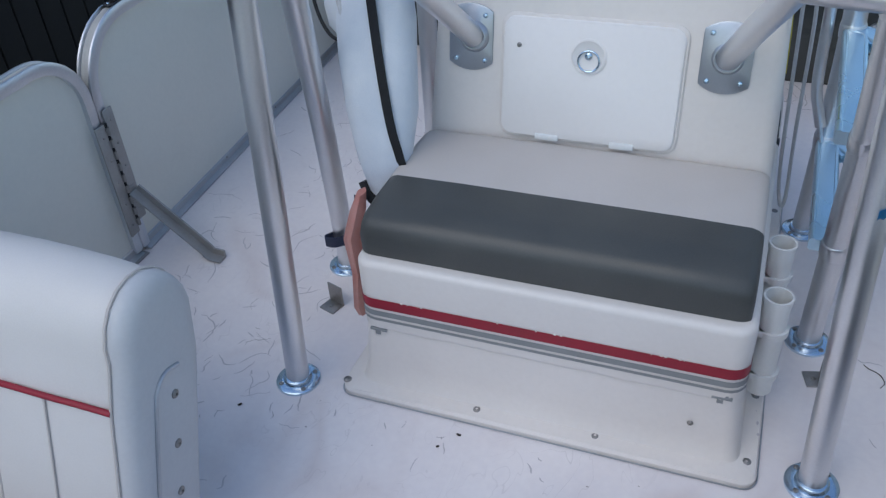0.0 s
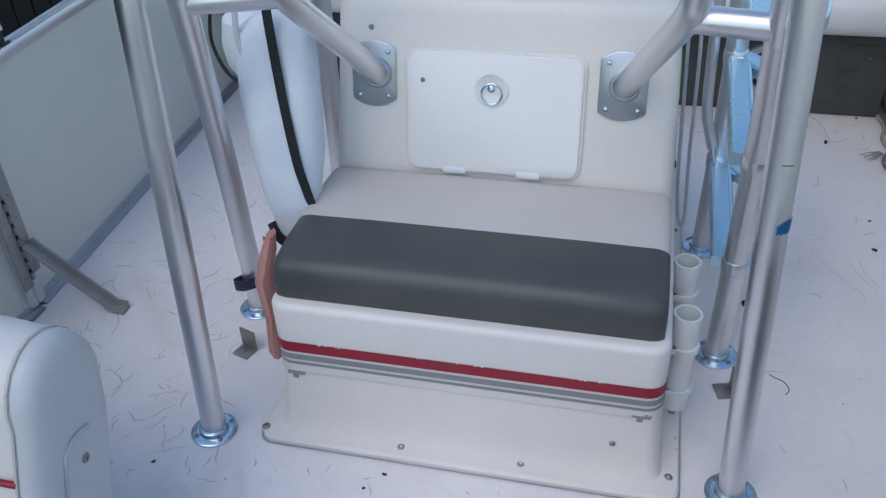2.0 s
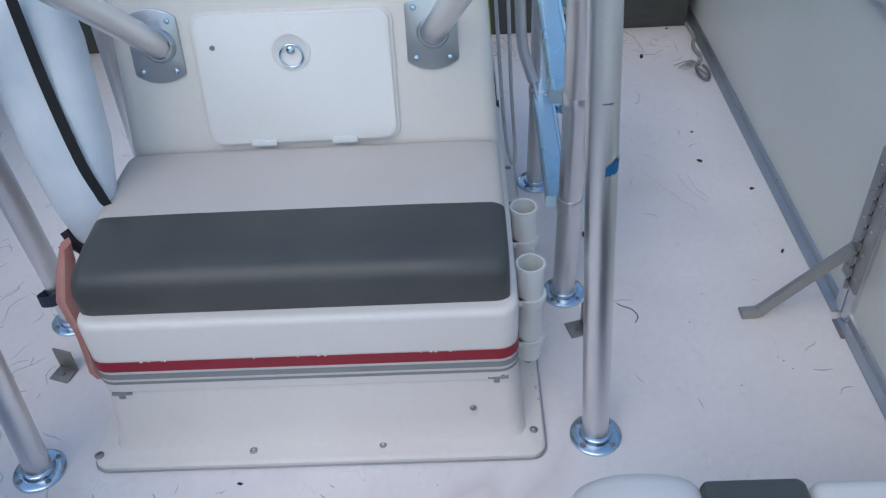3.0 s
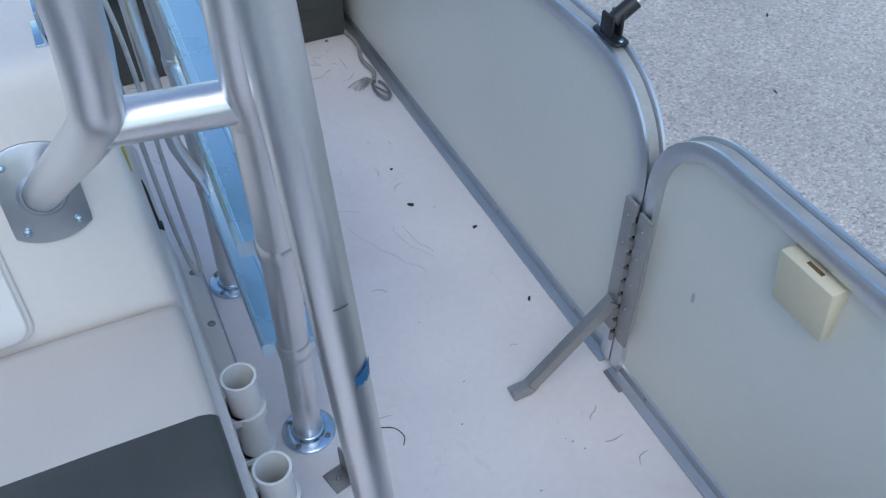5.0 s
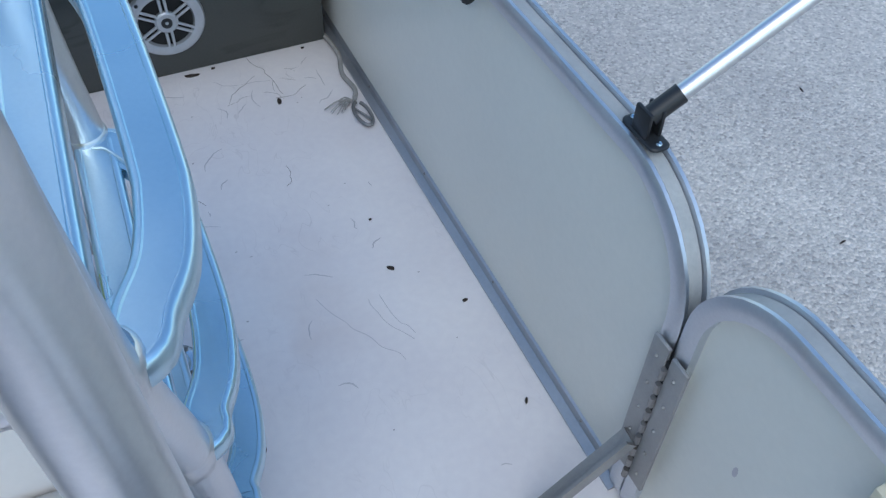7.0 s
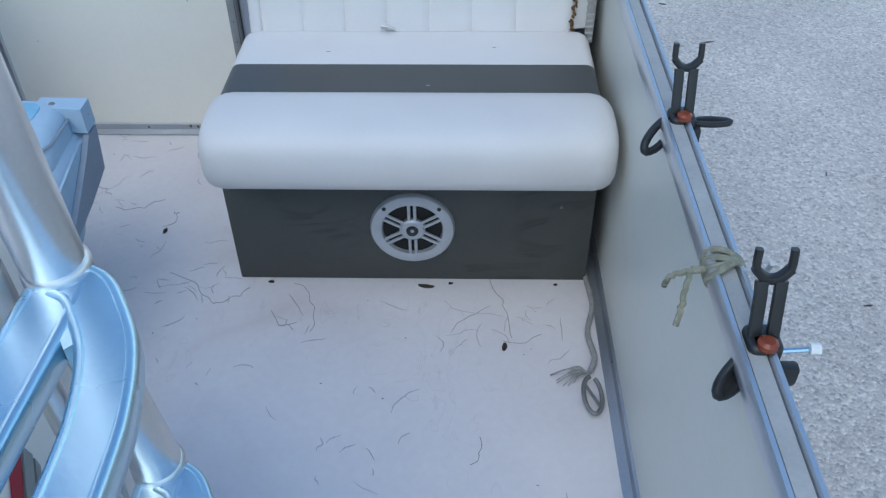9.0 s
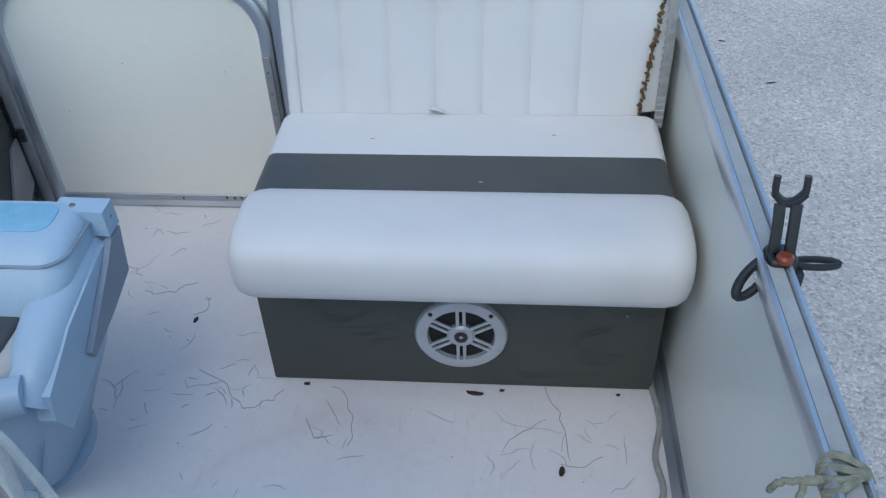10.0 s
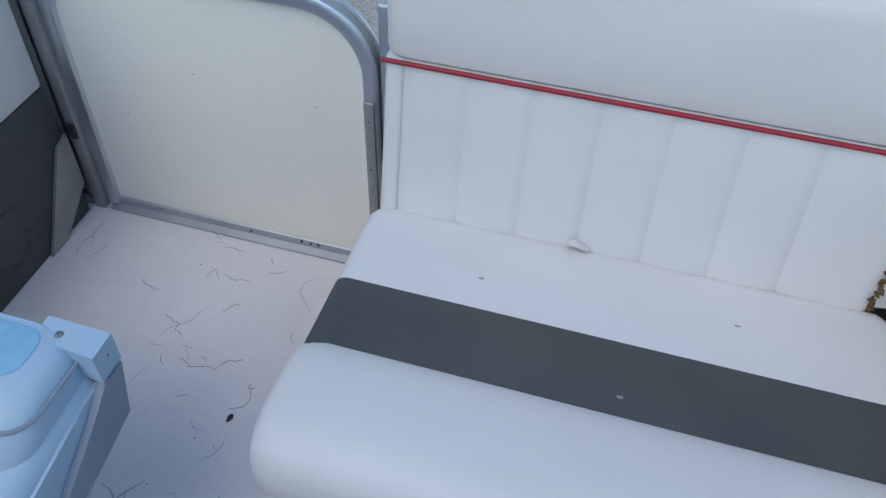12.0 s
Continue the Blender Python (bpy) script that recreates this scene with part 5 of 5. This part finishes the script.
for _ in range(46):
    zone = r.choice(((-0.6, -0.15, -0.35, 1.1), (-0.05, 0.8, -0.16, -0.05), (0.25, 0.68, 1.5, 2.2), (0.6, 1.4, 1.05, 1.62), (1.0, 1.42, 0.1, 1.3)))
    sp = part("speck", lathe([(0.0004, 0), (0.0022, 0.0002), (0.0004, 0.0011)], 6), M_THREAD)
    sp.location = (r.uniform(zone[0], zone[1]), r.uniform(zone[2], zone[3]), 0.0)
    sp.scale = (r.uniform(0.5, 1.5), r.uniform(0.5, 1.0), 1)
    tagged(sp, "tiny brown speck of dirt on the deck", "speck", "deck specks")

for k, pts in enumerate((((1.158, 0.886), (1.194, 0.81), (1.227, 0.748), (1.262, 0.693)), ((1.271, 0.838), (1.291, 0.771), (1.304, 0.734)), ((1.245, 0.845), (1.262, 0.79), (1.30, 0.72)),
                         ((1.247, 1.682), (1.268, 1.622), (1.282, 1.562), (1.295, 1.511)), ((1.35, 1.52), (1.31, 1.50), (1.27, 1.50)), ((1.225, 1.265), (1.215, 1.22), (1.205, 1.20)), ((0.33, 1.945), (0.36, 1.925), (0.405, 1.938), (0.425, 1.965), (0.44, 1.968)),
                         ((0.47, 1.863), (0.488, 1.875), (0.494, 1.91), (0.486, 1.925)), ((0.529, 1.693), (0.597, 1.665), (0.634, 1.615), (0.66, 1.602), (0.70, 1.625), (0.725, 1.655)), ((0.819, 1.668), (0.854, 1.632), (0.872, 1.575), (0.879, 1.523)), ((0.783, 1.586), (0.802, 1.546), (0.833, 1.528)), ((0.255, 2.025), (0.285, 2.01), (0.30, 1.985)))):
    m = M_SCUFF if k < 3 else M_THREAD
    wig = random.Random(k)
    pts = [(p.x + wig.gauss(0, 0.0035), p.y + wig.gauss(0, 0.0035), 0.0001) for p in bezier([(x, y, 0) for x, y in pts], 3)]
    tagged(part("scuff", tube(bezier(pts, 3), 0.0006 if k < 3 else 0.0008, 5), m), "thin dark scuff line on the deck paint", "scuff", "deck scuffs")
tagged(part("thread", tube(bezier([(1.02, 0.372, 0.001), (1.03, 0.362, 0.001), (1.04, 0.358, 0.001), (1.052, 0.348, 0.001), (1.058, 0.328, 0.001), (1.05, 0.312, 0.001)], 4), 0.0010, 5), M_LEAF), "dark thread of dried grass on the deck", "grass thread", "grass threads")
for x, y, s, a in ((2.849, 2.461, 0.035, 20), (2.809, 3.428, 0.02, 70), (2.417, 1.57, 0.018, 100), (2.695, 2.589, 0.02, 0), (3.139, 1.134, 0.022, 10), (4.054, 2.486, 0.03, 60), (2.557, 4.695, 0.035, 15), (2.386, 5.192, 0.03, 160), (3.3, 0.4, 0.02, 50), (3.6, 1.9, 0.02, 80)):
    litter(x, y, s, a, GROUND, "on the gravel")
mark = part("scuff", moved(lathe([(0.0005, 0), (0.006, 0.0002), (0.0005, 0.0006)], 10), Matrix.Translation((XR + 0.0035, 0.167, 0.323)) @ Matrix.Rotation(radians(-90), 4, "Y") @ Matrix.Diagonal((1.8, 0.7, 1, 1))), M_SCUFF)
tagged(mark, "small grey scuff on the fence panel", "scuff", "deck scuffs")
for x, z in ((0.437, 0.040), (0.457, 0.036), (0.475, 0.040), (0.32, 0.03)):
    tagged(part("rust_spot", moved(lathe([(0.0005, 0), (0.0045, 0.0003), (0.0005, 0.0012)], 8), Matrix.Translation((x, YB - 0.0125, z * 0.5)) @ Matrix.Rotation(radians(90), 4, "X") @ Matrix.Diagonal((0.7, 1.3, 1, 1))), M_RUST), "small brown rust spot on the gate trim", "rust spot", "rust spots")
for x, z in ((0.26, 0.40), (0.50, 0.38), (0.09, 0.27)):
    tagged(part("scuff", moved(lathe([(0.0005, 0), (0.002, 0.0003), (0.0005, 0.0008)], 8), Matrix.Translation((x, YB - 0.006, z)) @ Matrix.Rotation(radians(90), 4, "X")), M_SCUFF), "tiny grey scuff on the gate panel", "scuff", "gate scuffs")

for x, y, z in ((0.283, 0.270, 0.4178), (0.545, 0.300, 0.4178), (0.71, 0.28, 0.4160), (1.115, 1.79, 0.4262), (0.90, 1.93, 0.4262), (1.25, 1.95, 0.4262)):
    ob = part("seat_fleck", lathe([(0.0004, 0), (0.0028, 0.0002), (0.0004, 0.0012)], 7), M_THREAD)
    ob.location, ob.scale = (x, y, z), (1.7, 0.8, 1)
    tagged(ob, "tiny brown fleck of debris on the vinyl seat", "debris", "seat flecks")

rs = random.Random(12)
for x, y, w, h in ((0.252, 0.172, 0.024, 0.010), (0.276, 0.166, 0.012, 0.007), (0.46, 0.15, 0.018, 0.008)):
    ring = []
    for q in range(16):
        an = 2 * math.pi * q / 16
        f = rs.uniform(0.7, 1.1)
        ring.append((x + w * f * math.cos(an), y + h * f * math.sin(an)))
    tagged(part("smudge", loft([[(u, v, 0.4165) for u, v in ring], [(u, v, 0.41955) for u, v in ring]]), M_SMUDGE), "dark smudge on the charcoal vinyl cushion", "smudge", "seat smudges")
